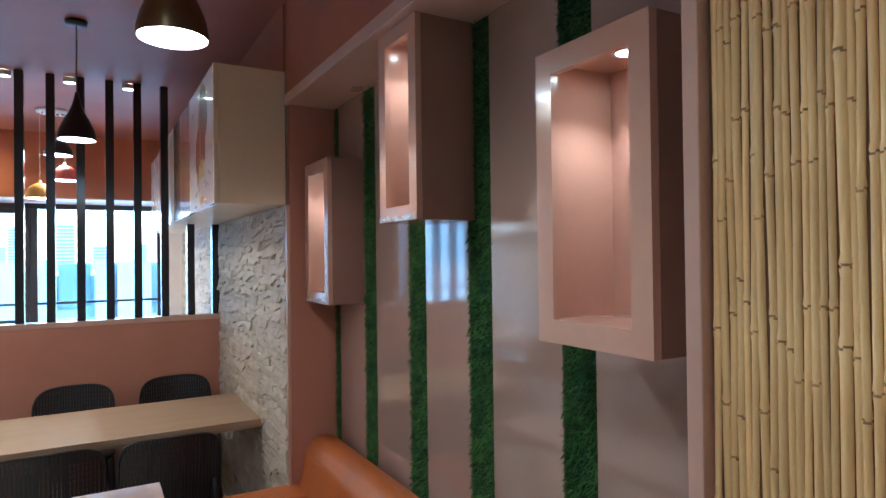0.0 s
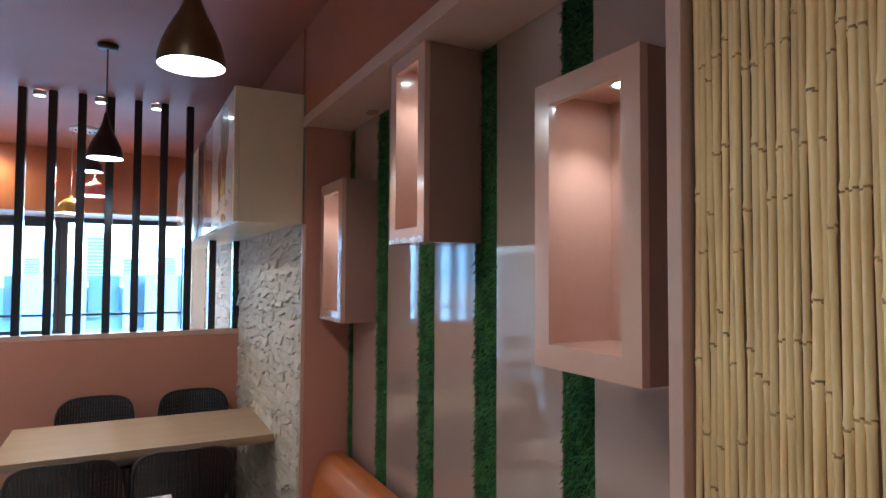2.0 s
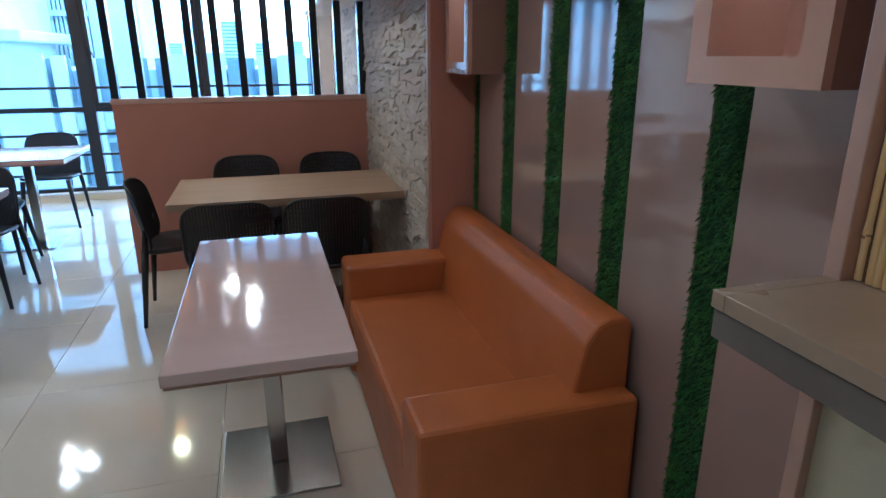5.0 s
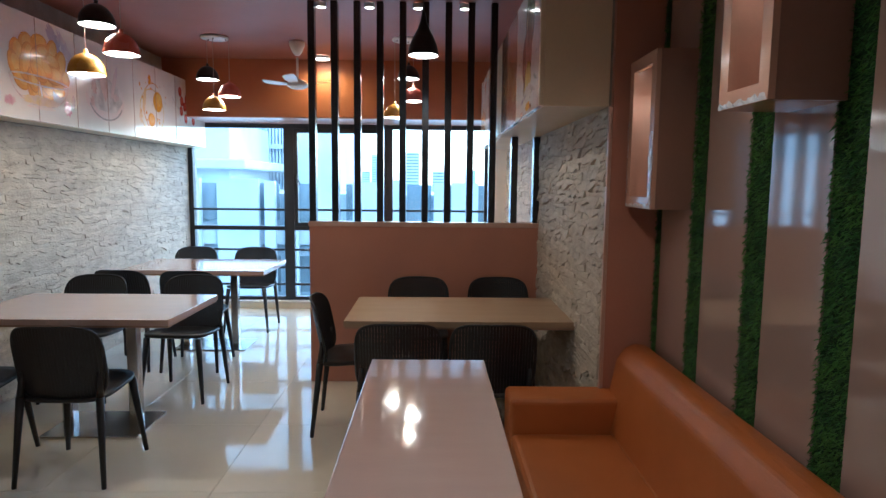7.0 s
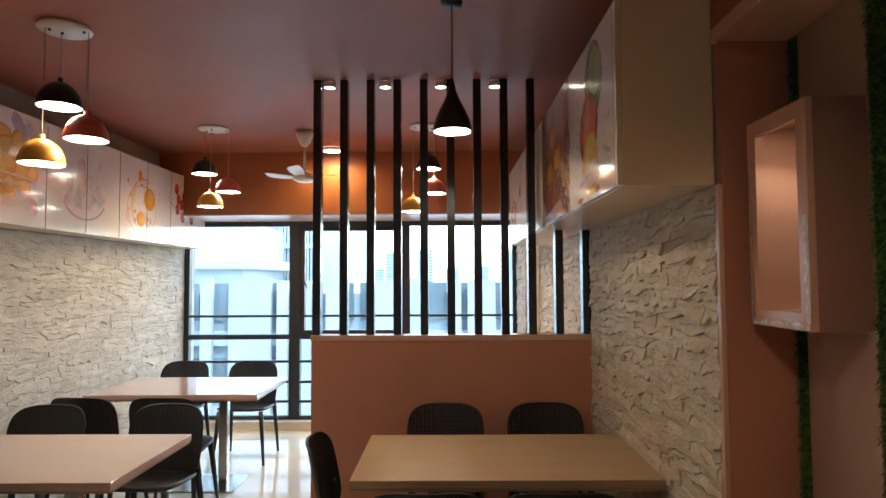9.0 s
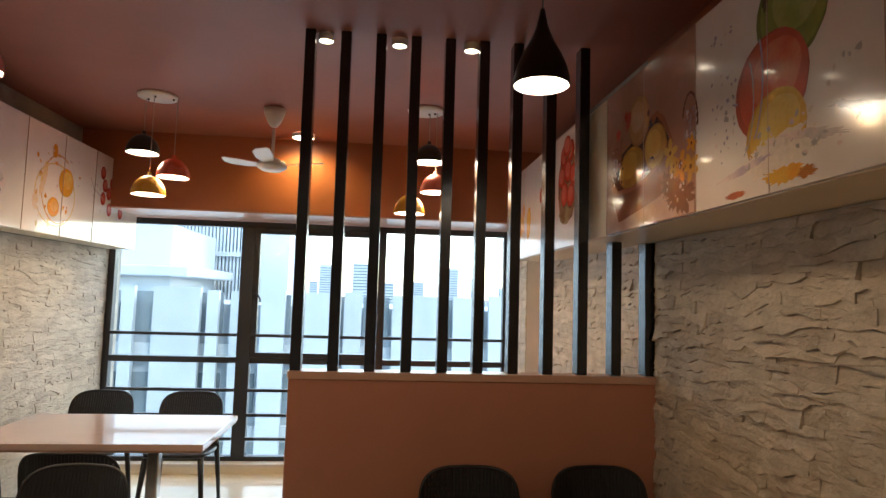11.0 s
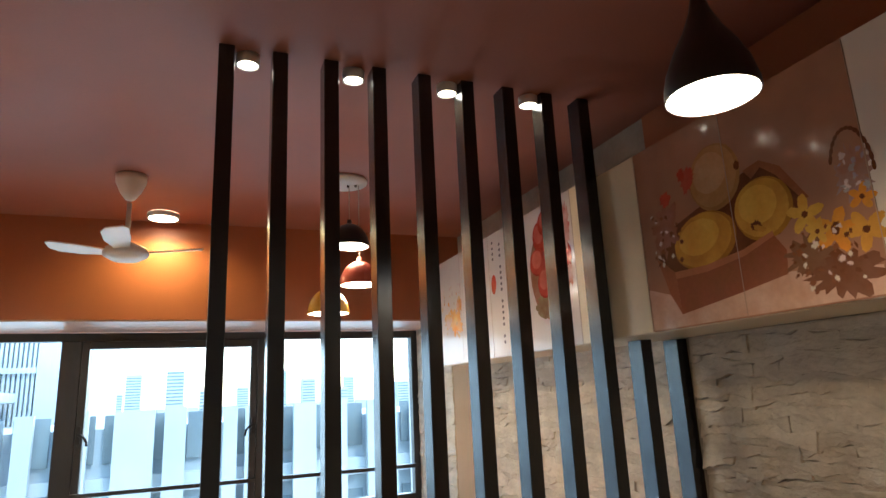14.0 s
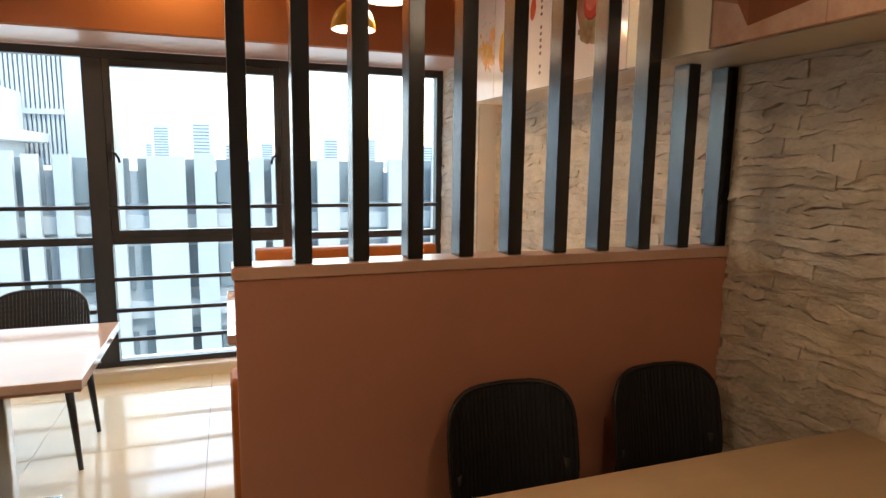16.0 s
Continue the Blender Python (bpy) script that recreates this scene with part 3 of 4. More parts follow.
def chair_base():
    ob = thing("dining_chair", "black moulded plastic chair with slotted rounded back", "chair", "black dining chairs", (0, 0, 0))

    def sup(u, p):
        return math.copysign(abs(u) ** p, u)

    def backpt(a, s):
        u, v = 0.222 * s * sup(math.cos(a), 0.5), 0.195 * s * sup(math.sin(a), 0.5)
        return u, 0.61 + v

    def onback(u, z, off=0.0):
        return Vector((u, -0.185 - 0.2 * (z - 0.46) + 0.055 * (u / 0.21) ** 2 - off, z))
    n = 40
    bm = bmesh.new()
    ring = [[bm.verts.new(onback(*backpt(2 * math.pi * i / n, s), o)) for i in range(n)] for s, o in ((1.0, 0.004), (0.985, 0.009), (0.94, 0.007), (0.93, 0.0), (0.94, -0.005), (0.985, -0.006))]
    for k in range(6):
        a, b = ring[k], ring[(k + 1) % 6]
        for i in range(n):
            bm.faces.new((a[i], a[(i + 1) % n], b[(i + 1) % n], b[i])).smooth = True
    part("back_frame", bm, M_CHAIR, ob)
    bm = bmesh.new()
    for k in range(-13, 14):
        u = k * 0.0152
        lim = 0.195 * 0.945 * max(0.0, 1 - abs(u / (0.222 * 0.945)) ** 4) ** 0.25
        if lim < 0.03:
            continue
        prev = None
        for j in range(7):
            z = 0.61 - lim + 2 * lim * j / 6
            q = [bm.verts.new(onback(u + du, z, o)) for du, o in ((-0.0068, 0.005), (0.0068, 0.005), (0.0068, -0.003), (-0.0068, -0.003))]
            if prev:
                for i in range(4):
                    bm.faces.new((prev[i], prev[(i + 1) % 4], q[(i + 1) % 4], q[i]))
            prev = q
    for z in (0.47, 0.5, 0.525, 0.55, 0.575, 0.6, 0.625, 0.65, 0.675, 0.7, 0.725, 0.75):
        for k in range(-9, 9):
            u0, u1 = k * 0.021, (k + 1) * 0.021
            if max(abs(u0), abs(u1)) > 0.2:
                continue
            c = [onback(u, z + dz, o) for u in (u0, u1) for dz, o in ((-0.004, 0.001), (0.004, 0.001), (0.004, -0.001), (-0.004, -0.001))]
            v = [bm.verts.new(p) for p in c]
            for i in range(4):
                bm.faces.new((v[i], v[(i + 1) % 4], v[4 + (i + 1) % 4], v[4 + i]))
    part("back_mesh", bm, M_CHAIR, ob)
    pts = [(0.215 * sup(math.cos(a), 0.5), 0.005 + 0.205 * sup(math.sin(a), 0.5)) for a in (2 * math.pi * i / 32 for i in range(32))]
    bm = bmesh.new()
    rings = [[bm.verts.new((x * s, y * s, z + 0.012 * (y / 0.2))) for x, y in pts] for s, z in ((0.93, 0.425), (0.99, 0.432), (1.0, 0.442), (0.98, 0.45), (0.8, 0.446), (0.4, 0.441))]
    for a, b in zip(rings, rings[1:]):
        for i in range(32):
            bm.faces.new((a[i], a[(i + 1) % 32], b[(i + 1) % 32], b[i])).smooth = True
    bm.faces.new(rings[0][::-1]), bm.faces.new(rings[-1])
    part("seat", bm, M_CHAIR, ob)
    for sx in (-1, 1):
        part("front_leg", tube_bm((sx * 0.215, 0.215, 0), (sx * 0.175, 0.165, 0.432), 0.011, 0.021, 10), M_CHAIR, ob)
        bm = tube_bm((sx * 0.215, -0.225, 0), (sx * 0.19, -0.175, 0.44), 0.011, 0.02, 10)
        tube_bm((sx * 0.19, -0.175, 0.435), onback(sx * 0.185, 0.56), 0.019, 0.011, 10, bm)
        part("rear_leg", bm, M_CHAIR, ob)
    return ob


CHAIRS = [(-1.89, 3.3, 0), (-2.5, 3.33, 3), (-1.83, 4.44, 177), (-2.5, 4.42, 182), (-1.99, 5.11, 2), (-2.5, 5.13, -3), (-1.93, 6.37, 180),
          (-2.55, 6.37, 178), (-0.27, 3.4, 1), (0.21, 3.4, -1), (-0.2, 4.43, 180), (0.38, 4.43, 181), (-0.58, 3.91, -88)]
first = chair_base()
first.matrix_world = pose(CHAIRS[0][0], CHAIRS[0][1], 0, 0, 0, CHAIRS[0][2])
for x, y, a in CHAIRS[1:]:
    copy_thing(first, pose(x, y, 0, 0, 0, a))

# the booth behind the partition: bench against the window end, and its table
bench = thing("bench", "orange leatherette bench backrest before the window", "bench", where=(-0.2, 7.1, 0))
part("seat", box_bm((-0.6, -0.4, 0.0), (0.62, -0.001, 0.42), 0.02), M_LEATHER, bench)
part("backrest", box_bm((-0.65, 0.0, 0.0), (0.6, 0.12, 0.9), 0.02), M_LEATHER, bench)
bench2 = thing("bench", "orange leatherette bench backing onto the partition", "bench", where=(-0.2, 5.05, 0))
part("seat", box_bm((-0.82, -0.1, 0.0), (0.85, 0.35, 0.42), 0.02), M_LEATHER, bench2)
part("backrest", box_bm((-0.82, -0.24, 0.0), (0.85, -0.11, 0.85), 0.02), M_LEATHER, bench2)
table("table", -0.25, 6.1, 1.56, 0.92, 0.75, M_TABLE, M_EDGE, "gloss pinkish white table in the window booth", [(-0.3, 0), (0.3, 0)], (-0.42, 0.42, -0.2, 0.2))

# wall shelf under the bamboo
shelf = thing("counter_shelf", "grey-beige wall counter under the bamboo poles", "counter", where=(0.625, 0.0, 1.19))
part("top", box_bm((-0.175, -1.2, -0.022), (0.0345, 0.744, 0.0), 0.0006, 1), M_COUNTER, shelf)
part("end", box_bm((-0.175, 0.7445, -0.022), (-0.001, 0.766, 0.0), 0.0006, 1), M_COUNTER, shelf)
part("edge", box_bm((-0.172, -1.2, -0.062), (0.0, 0.763, -0.0225), 0.002), M_CEDGE, shelf, "darker grey edge")
solid("panel_below", (0.64, -1.79, 0.0), (0.659, 0.745, 1.127), M_CREAMP, "pale cream panel under the counter", "panel")


# ---- wall cabinets with printed fruit doors ----
def disc_bm(cy, cz, ry, rz, d, x, tilt=0.0, n=26, rough=0.0, seed=0):
    rnd = random.Random(seed)
    c, s = math.cos(radians(tilt)), math.sin(radians(tilt))
    bm = bmesh.new()
    vs = []
    for i in range(n):
        a = 2 * math.pi * i / n
        k = 1 + rnd.uniform(-rough, rough)
        p, q = ry * k * math.cos(a), rz * k * math.sin(a)
        vs.append(bm.verts.new((x, cy + p * c - q * s, cz + p * s + q * c)))
    f = bm.faces.new(vs)
    f.normal_update()
    if f.normal.x * d < 0:
        f.normal_flip()
    return bm


PRINT = {}


def ink(col, col2=None):
    key = (col, col2)
    if key not in PRINT:
        PRINT[key] = mat("printed_ink", col, 0.18, vary=0.14, scale=11, fine=70, bump=0.0, coat=0.4, col2=col2)
    return PRINT[key]


YEL, RED, ORG, GRN, BRN, GREY, PALE = (0.62, 0.36, 0.05), (0.5, 0.06, 0.03), (0.72, 0.28, 0.03), (0.27, 0.33, 0.07), (0.24, 0.085, 0.035), (0.42, 0.38, 0.36), (0.72, 0.55, 0.5)


def cabinet(name, x_face, d, depth, y0, y1, z0, z1, joints, materials, shapes, label, under=(), over=(), last=()):
    """d: -1 when the doors face -x, 1 when they face +x. The print is laid in thin layers: under, shapes, over, last."""
    ob = thing(name, label, "wall cabinet", "printed wall cabinets", (x_face, (y0 + y1) / 2, z0))
    oy = (y0 + y1) / 2
    lo, hi = sorted((-d * 0.021, -d * depth))
    part("body", box_bm((lo, y0 - oy, 0.0), (hi, y1 - oy, z1 - z0), 0.002), M_CAB, ob)
    doors = []
    for (a, b), m in zip(zip(joints, joints[1:]), materials):
        lo, hi = sorted((0.0, -d * 0.02))
        doors.append((a, b, part("door", box_bm((lo, a - oy + 0.0015, 0.002), (hi, b - oy - 0.0015, z1 - z0), 0.001), m, ob)))
    laid = []

    def lay(bm, cy, col, col2):
        for co, no in (((0, 0, 0.004), (0, 0, -1)), ((0, 0, z1 - z0 - 0.002), (0, 0, 1))):
            bmesh.ops.bisect_plane(bm, geom=bm.verts[:] + bm.edges[:] + bm.faces[:], plane_co=co, plane_no=no, clear_outer=True)
        if not bm.faces:
            return bm.free()
        ys, zs = [v.co.y for v in bm.verts], [v.co.z for v in bm.verts]
        b = (min(ys), max(ys), min(zs), max(zs))
        depth = 1 + max([n for c, n in laid if c[0] < b[1] and c[1] > b[0] and c[2] < b[3] and c[3] > b[2]], default=0)
        laid.append((b, depth))
        for v in bm.verts:
            v.co.x = d * (0.0003 + 0.00004 * depth)
        part("print", bm, ink(col, col2), next((o for p, q, o in doors if p <= cy < q), doors[-1][2]))

    def poly(pts, col, col2):
        bm = bmesh.new()
        f = bm.faces.new([bm.verts.new((0, p - oy, q - z0)) for p, q in pts])
        f.normal_update()
        if f.normal.x * d < 0:
            f.normal_flip()
        lay(bm, sum(p for p, q in pts) / len(pts), col, col2)

    for p in under:
        poly(*p)
    for i, (cy, cz, ry, rz, tilt, col, col2, rough) in enumerate(shapes):
        lay(disc_bm(cy - oy, cz - z0, ry, rz, d, 0, tilt, rough=rough, seed=i, n=44 if rough > 0.05 else 28), cy, col, col2)
    for p in over:
        poly(*p)
    for i, (cy, cz, ry, rz, tilt, col, col2, rough) in enumerate(last):
        lay(disc_bm(cy - oy, cz - z0, ry, rz, d, 0, tilt, rough=rough, seed=i, n=44 if rough > 0.05 else 20), cy, col, col2)
    face = d * (0.00035 + 0.00004 * max([n for c, n in laid]))
    for y in joints[1:-1]:
        part("joint", box_bm((min(0, face), y - oy - 0.0011, 0.003), (max(0, face), y - oy + 0.0011, z1 - z0 - 0.001)), M_EDGE, ob)


def specks(y0, y1, z0, z1, n, cols, seed, size=0.012):
    rnd = random.Random(seed)
    return [(rnd.uniform(y0, y1), rnd.uniform(z0, z1), rnd.uniform(0.3, 1) * size, rnd.uniform(0.3, 1) * size, rnd.uniform(0, 90), rnd.choice(cols), None, 0.4) for _ in range(n)]


DKB, LTB = (0.16, 0.055, 0.022), (0.34, 0.13, 0.055)
MID, GOLD, LILAC, CREAM = (0.5, 0.25, 0.04), (0.66, 0.4, 0.07), (0.4, 0.33, 0.4), (0.72, 0.62, 0.5)


def fruit(cy, cz, ry, rz, tilt, rim, body, light, side=1):
    """A printed fruit in three tones, its lighter part towards the upper side."""
    return [(cy, cz, ry, rz, tilt, rim, None, 0.012), (cy + 0.06 * ry * side, cz + 0.05 * rz, ry * 0.93, rz * 0.92, tilt, body, rim, 0.012),
            (cy + 0.16 * ry * side, cz + 0.18 * rz, ry * 0.66, rz * 0.62, tilt, light, body, 0.02)]


def blossom(cy, cz, r, col, heart, seed):
    """Five printed petals round a darker heart."""
    k = random.Random(seed)
    turn = k.uniform(0, 72)
    out = []
    for i in range(5):
        g = radians(turn + 72 * i + k.uniform(-9, 9))
        out.append((cy + 0.6 * r * math.cos(g), cz + 0.6 * r * math.sin(g), 0.55 * r, 0.3 * r, math.degrees(g), col, MID, 0.1))
    return out + [(cy, cz, 0.2 * r, 0.2 * r, 0, heart, None, 0.2)]


def strokes(points, width, col):
    """A printed line as a chain of slim ellipses."""
    out = []
    for (p0, q0), (p1, q1) in zip(points, points[1:]):
        out.append(((p0 + p1) / 2, (q0 + q1) / 2, math.hypot(p1 - p0, q1 - q0) / 2 * 1.15, width, math.degrees(math.atan2(q1 - q0, p1 - p0)), col, None, 0.0))
    return out


def arc(cy, cz, ry, rz, a0, a1, width, col, n=14):
    ps = [(cy + ry * math.cos(radians(a0 + (a1 - a0) * i / n)), cz + rz * math.sin(radians(a0 + (a1 - a0) * i / n))) for i in range(n + 1)]
    return strokes(ps, width, col)


crate_box = [([(4.515, 1.97), (4.515, 1.836), (3.765, 1.836), (3.765, 1.9), (4.0, 1.93), (4.3, 1.9)], (0.6, 0.4, 0.3), (0.5, 0.29, 0.2)),
             ([(4.455, 2.06), (4.36, 2.15), (4.084, 2.226), (4.027, 2.232), (3.977, 2.195), (3.912, 2.098), (4.0, 2.03), (4.2, 2.0), (4.381, 2.0)], DKB, (0.1, 0.035, 0.015)),
             ([(4.06, 2.2), (4.084, 2.232), (4.027, 2.242), (3.97, 2.205), (3.905, 2.1), (3.92, 2.095), (3.985, 2.185), (4.027, 2.222)], LTB, BRN)]
pears = fruit(4.185, 2.25, 0.095, 0.1, 0, (0.4, 0.2, 0.07), (0.47, 0.25, 0.1), (0.54, 0.33, 0.17)) + [(4.1, 2.255, 0.01, 0.013, 0, DKB, None, 0.2)]
pears += fruit(4.04, 2.11, 0.092, 0.086, 10, (0.4, 0.19, 0.03), (0.58, 0.32, 0.05), GOLD) + fruit(4.255, 2.075, 0.122, 0.086, -4, (0.4, 0.18, 0.03), (0.58, 0.31, 0.045), GOLD)
pears += [(4.069, 2.07, 0.017, 0.013, 0, DKB, None, 0.25), (4.058, 2.06, 0.022, 0.008, 30, MID, None, 0.2)]
crate_front = [([(4.385, 2.004), (4.26, 2.0), (4.12, 2.014), (4.025, 2.04), (3.99, 1.985), (3.998, 1.924), (4.16, 1.9), (4.38, 1.872)], (0.27, 0.085, 0.04), BRN),
               ([(4.46, 2.06), (4.44, 2.05), (4.385, 2.002), (4.38, 1.872), (4.42, 1.94)], (0.32, 0.115, 0.055), BRN),
               ([(4.388, 2.006), (4.26, 2.002), (4.12, 2.017), (4.022, 2.044), (4.02, 2.03), (4.12, 1.998), (4.26, 1.982), (4.388, 1.984)], (0.42, 0.16, 0.075), LTB)]
posy = [(3.86, 1.9, 0.085, 0.05, 10, DKB, (0.2, 0.09, 0.05), 0.35), (3.93, 1.96, 0.06, 0.045, 0, (0.2, 0.1, 0.05), DKB, 0.35), (4.4, 2.15, 0.05, 0.075, 10, (0.3, 0.14, 0.1), BRN, 0.35), (3.79, 2.12, 0.042, 0.055, 0, (0.36, 0.26, 0.25), LTB, 0.4)]
for i, (cy, cz, r) in enumerate(((3.925, 2.06, 0.045), (3.855, 2.0, 0.05), (3.785, 1.985, 0.045), (3.9, 2.01, 0.03), (3.78, 2.06, 0.03))):
    posy += blossom(cy, cz, r, (GOLD, ORG, (0.66, 0.34, 0.05))[i % 3], DKB, 60 + i)
posy += [(4.39, 2.245, 0.022, 0.024, 0, RED, None, 0.25), (4.285, 2.275, 0.025, 0.038, 20, RED, (0.4, 0.08, 0.05), 0.25), (4.31, 2.3, 0.014, 0.02, 0, RED, None, 0.25)]
posy += arc(3.79, 2.12, 0.05, 0.11, 20, 185, 0.005, DKB)
posy += specks(3.8, 3.98, 1.86, 2.02, 46, (CREAM, BRN, DKB, PALE), 5, 0.009) + specks(4.34, 4.47, 2.03, 2.22, 30, (CREAM, BRN, PALE, DKB), 6, 0.009) + specks(3.76, 3.82, 2.07, 2.18, 18, (LILAC, PALE, GREY), 9, 0.009)
mango = fruit(3.3, 2.28, 0.135, 0.145, -10, (0.17, 0.2, 0.045), (0.26, 0.31, 0.07), (0.36, 0.4, 0.12), -1) + [(3.395, 2.35, 0.014, 0.034, 10, (0.1, 0.09, 0.03), None, 0.2)]
mango += fruit(3.385, 2.11, 0.15, 0.142, -14, (0.4, 0.07, 0.03), (0.52, 0.09, 0.04), (0.6, 0.2, 0.09), -1) + fruit(3.365, 1.985, 0.12, 0.11, -14, (0.55, 0.3, 0.05), (0.64, 0.42, 0.09), (0.7, 0.52, 0.16), -1)
mango += [(3.36, 1.925, 0.15, 0.045, -6, (0.68, 0.58, 0.5), CREAM, 0.25), (3.5, 1.915, 0.11, 0.012, -8, LILAC, PALE, 0.3), (3.23, 1.945, 0.1, 0.012, 12, GREY, PALE, 0.3), (3.33, 1.868, 0.075, 0.022, 0, GOLD, ORG, 0.25), (3.25, 1.86, 0.03, 0.014, 0, (0.5, 0.2, 0.05), None, 0.3),
          (3.54, 1.85, 0.045, 0.01, 0, (0.5, 0.14, 0.06), None, 0.2), (3.12, 1.98, 0.06, 0.01, 18, GREY, PALE, 0.35)]
mango += arc(3.5, 2.15, 0.09, 0.2, 150, 235, 0.004, LILAC) + arc(3.52, 2.1, 0.07, 0.16, 140, 250, 0.003, GREY)
mango += specks(3.53, 3.66, 1.93, 2.35, 40, (GREY, PALE, LILAC), 7, 0.009) + specks(3.08, 3.3, 1.9, 2.1, 24, (GREY, PALE, CREAM), 8, 0.01) + specks(3.25, 3.5, 1.9, 2.0, 30, (CREAM, PALE, GREY), 12, 0.01)
cabinet("wall_cabinet", 0.365, -1, 0.312, 2.992, 4.795, 1.83, 2.445, [2.992, 3.02, 3.39, 3.755, 4.14, 4.52, 4.795], [M_CAB, M_DOOR, M_DOOR, M_DOORB, M_DOORB, M_CAB], pears + mango,
        "cream wall cabinet with printed pear and mango doors", crate_box, crate_front, posy)
berry = [(5.13, 2.18, 0.19, 0.26, 0, (0.7, 0.6, 0.57), PALE, 0.0), (5.14, 2.17, 0.165, 0.215, 0, (0.34, 0.17, 0.11), BRN, 0.02), (5.15, 2.02, 0.12, 0.06, 0, (0.3, 0.24, 0.12), DKB, 0.1)]
for i, (cy, cz) in enumerate(((5.2, 2.33), (5.08, 2.34), (5.23, 2.22), (5.12, 2.24), (5.02, 2.2), (5.18, 2.12), (5.07, 2.1), (5.14, 2.38))):
    berry += fruit(cy, cz, 0.062, 0.07, 40 * i, (0.34, 0.03, 0.02), (0.5, 0.06, 0.035), (0.62, 0.15, 0.1))
berry += [(4.985, 2.33, 0.025, 0.09, 0, (0.5, 0.12, 0.1), PALE, 0.3), (4.98, 2.12, 0.02, 0.05, 0, (0.55, 0.16, 0.1), PALE, 0.3), (5.685, 2.2, 0.028, 0.05, 6, RED, (0.6, 0.14, 0.07), 0.06)]
berry += fruit(6.0, 2.06, 0.055, 0.11, 8, (0.6, 0.24, 0.02), (0.72, 0.36, 0.05), (0.76, 0.5, 0.14)) + [(6.22, 2.07, 0.1, 0.07, 20, ORG, (0.74, 0.5, 0.2), 0.3), (6.33, 2.09, 0.05, 0.05, 0, (0.72, 0.42, 0.1), PALE, 0.35), (6.15, 2.16, 0.04, 0.04, 0, ORG, PALE, 0.3)]
berry += specks(6.12, 6.42, 1.98, 2.3, 30, (ORG, (0.72, 0.5, 0.25), PALE), 14, 0.014)
berry += [(5.6, 1.9 + 0.029 * k, 0.011, 0.0085, 0, (0.25, 0.2, 0.2), None, 0.0) for k in range(18) if k % 6 != 2] + [(5.68, 2.33 + 0.029 * k, 0.01, 0.008, 0, (0.25, 0.2, 0.2), None, 0.0) for k in range(4)]
cabinet("wall_cabinet", 0.375, -1, 0.302, 4.8, 6.45, 1.83, 2.465, [4.8, 4.94, 5.34, 5.73, 6.12, 6.45], [M_CAB, M_DOOR, M_DOOR, M_DOOR, M_DOOR], berry,
        "cream wall cabinet with printed strawberry and orange doors")
bowl_of_mango = [(4.6, 2.42, 0.05, 0.12, 30, (0.5, 0.42, 0.5), LILAC, 0.2), (4.72, 2.4, 0.04, 0.13, 40, (0.46, 0.38, 0.48), PALE, 0.2), (4.8, 2.3, 0.035, 0.12, 30, (0.56, 0.48, 0.54), PALE, 0.25)]
rnd = random.Random(3)
for ring, count in ((1.0, 11), (0.62, 7), (0.2, 3)):
    for k in range(count):
        g = 2 * math.pi * k / count + ring
        bowl_of_mango += fruit(4.43 + 0.25 * ring * math.cos(g), 2.215 + 0.16 * ring * math.sin(g), rnd.uniform(0.075, 0.1), rnd.uniform(0.05, 0.065), rnd.uniform(0, 180), (0.6, 0.25, 0.03), (0.72, 0.36, 0.05), (0.77, 0.48, 0.12))
bowl_of_mango += arc(4.43, 2.13, 0.31, 0.03, 0, 360, 0.006, CREAM, 24) + arc(4.43, 2.13, 0.3, 0.17, 180, 360, 0.006, PALE, 18) + [(4.43, 2.0, 0.2, 0.03, 0, (0.72, 0.5, 0.24), PALE, 0.15), (4.43, 1.955, 0.15, 0.012, 0, PALE, CREAM, 0.1)]
bowl_of_mango += [(4.72, 1.985, 0.042, 0.055, 20, (0.6, 0.2, 0.3), PALE, 0.2), (4.79, 2.04, 0.025, 0.05, -10, LILAC, PALE, 0.25), (4.12, 1.97, 0.05, 0.03, 0, (0.6, 0.25, 0.3), PALE, 0.25)]
bowl = [(5.25, 2.12, 0.29, 0.17, 0, (0.68, 0.6, 0.57), PALE, 0.03), (5.25, 2.15, 0.25, 0.13, 0, (0.7, 0.64, 0.6), GREY, 0.05), (5.22, 2.25, 0.05, 0.13, 12, (0.55, 0.38, 0.32), PALE, 0.2), (5.38, 2.27, 0.03, 0.14, -22, (0.58, 0.5, 0.52), PALE, 0.15),
        (5.08, 2.2, 0.035, 0.06, 0, (0.46, 0.3, 0.26), PALE, 0.3), (5.05, 2.08, 0.03, 0.04, 0, (0.5, 0.34, 0.3), PALE, 0.3), (5.4, 2.15, 0.05, 0.03, 0, (0.5, 0.4, 0.38), PALE, 0.3)] + arc(5.25, 2.12, 0.25, 0.16, 200, 340, 0.008, GREY)
oranges = arc(6.05, 2.12, 0.24, 0.2, 0, 360, 0.006, (0.72, 0.5, 0.2), 26) + arc(6.08, 2.16, 0.2, 0.22, 60, 300, 0.005, ORG, 20) + fruit(6.17, 2.22, 0.095, 0.095, 0, (0.68, 0.34, 0.03), ORG, (0.76, 0.5, 0.12)) + fruit(6.03, 2.04, 0.07, 0.062, 0, (0.68, 0.32, 0.03), ORG, (0.76, 0.48, 0.1))
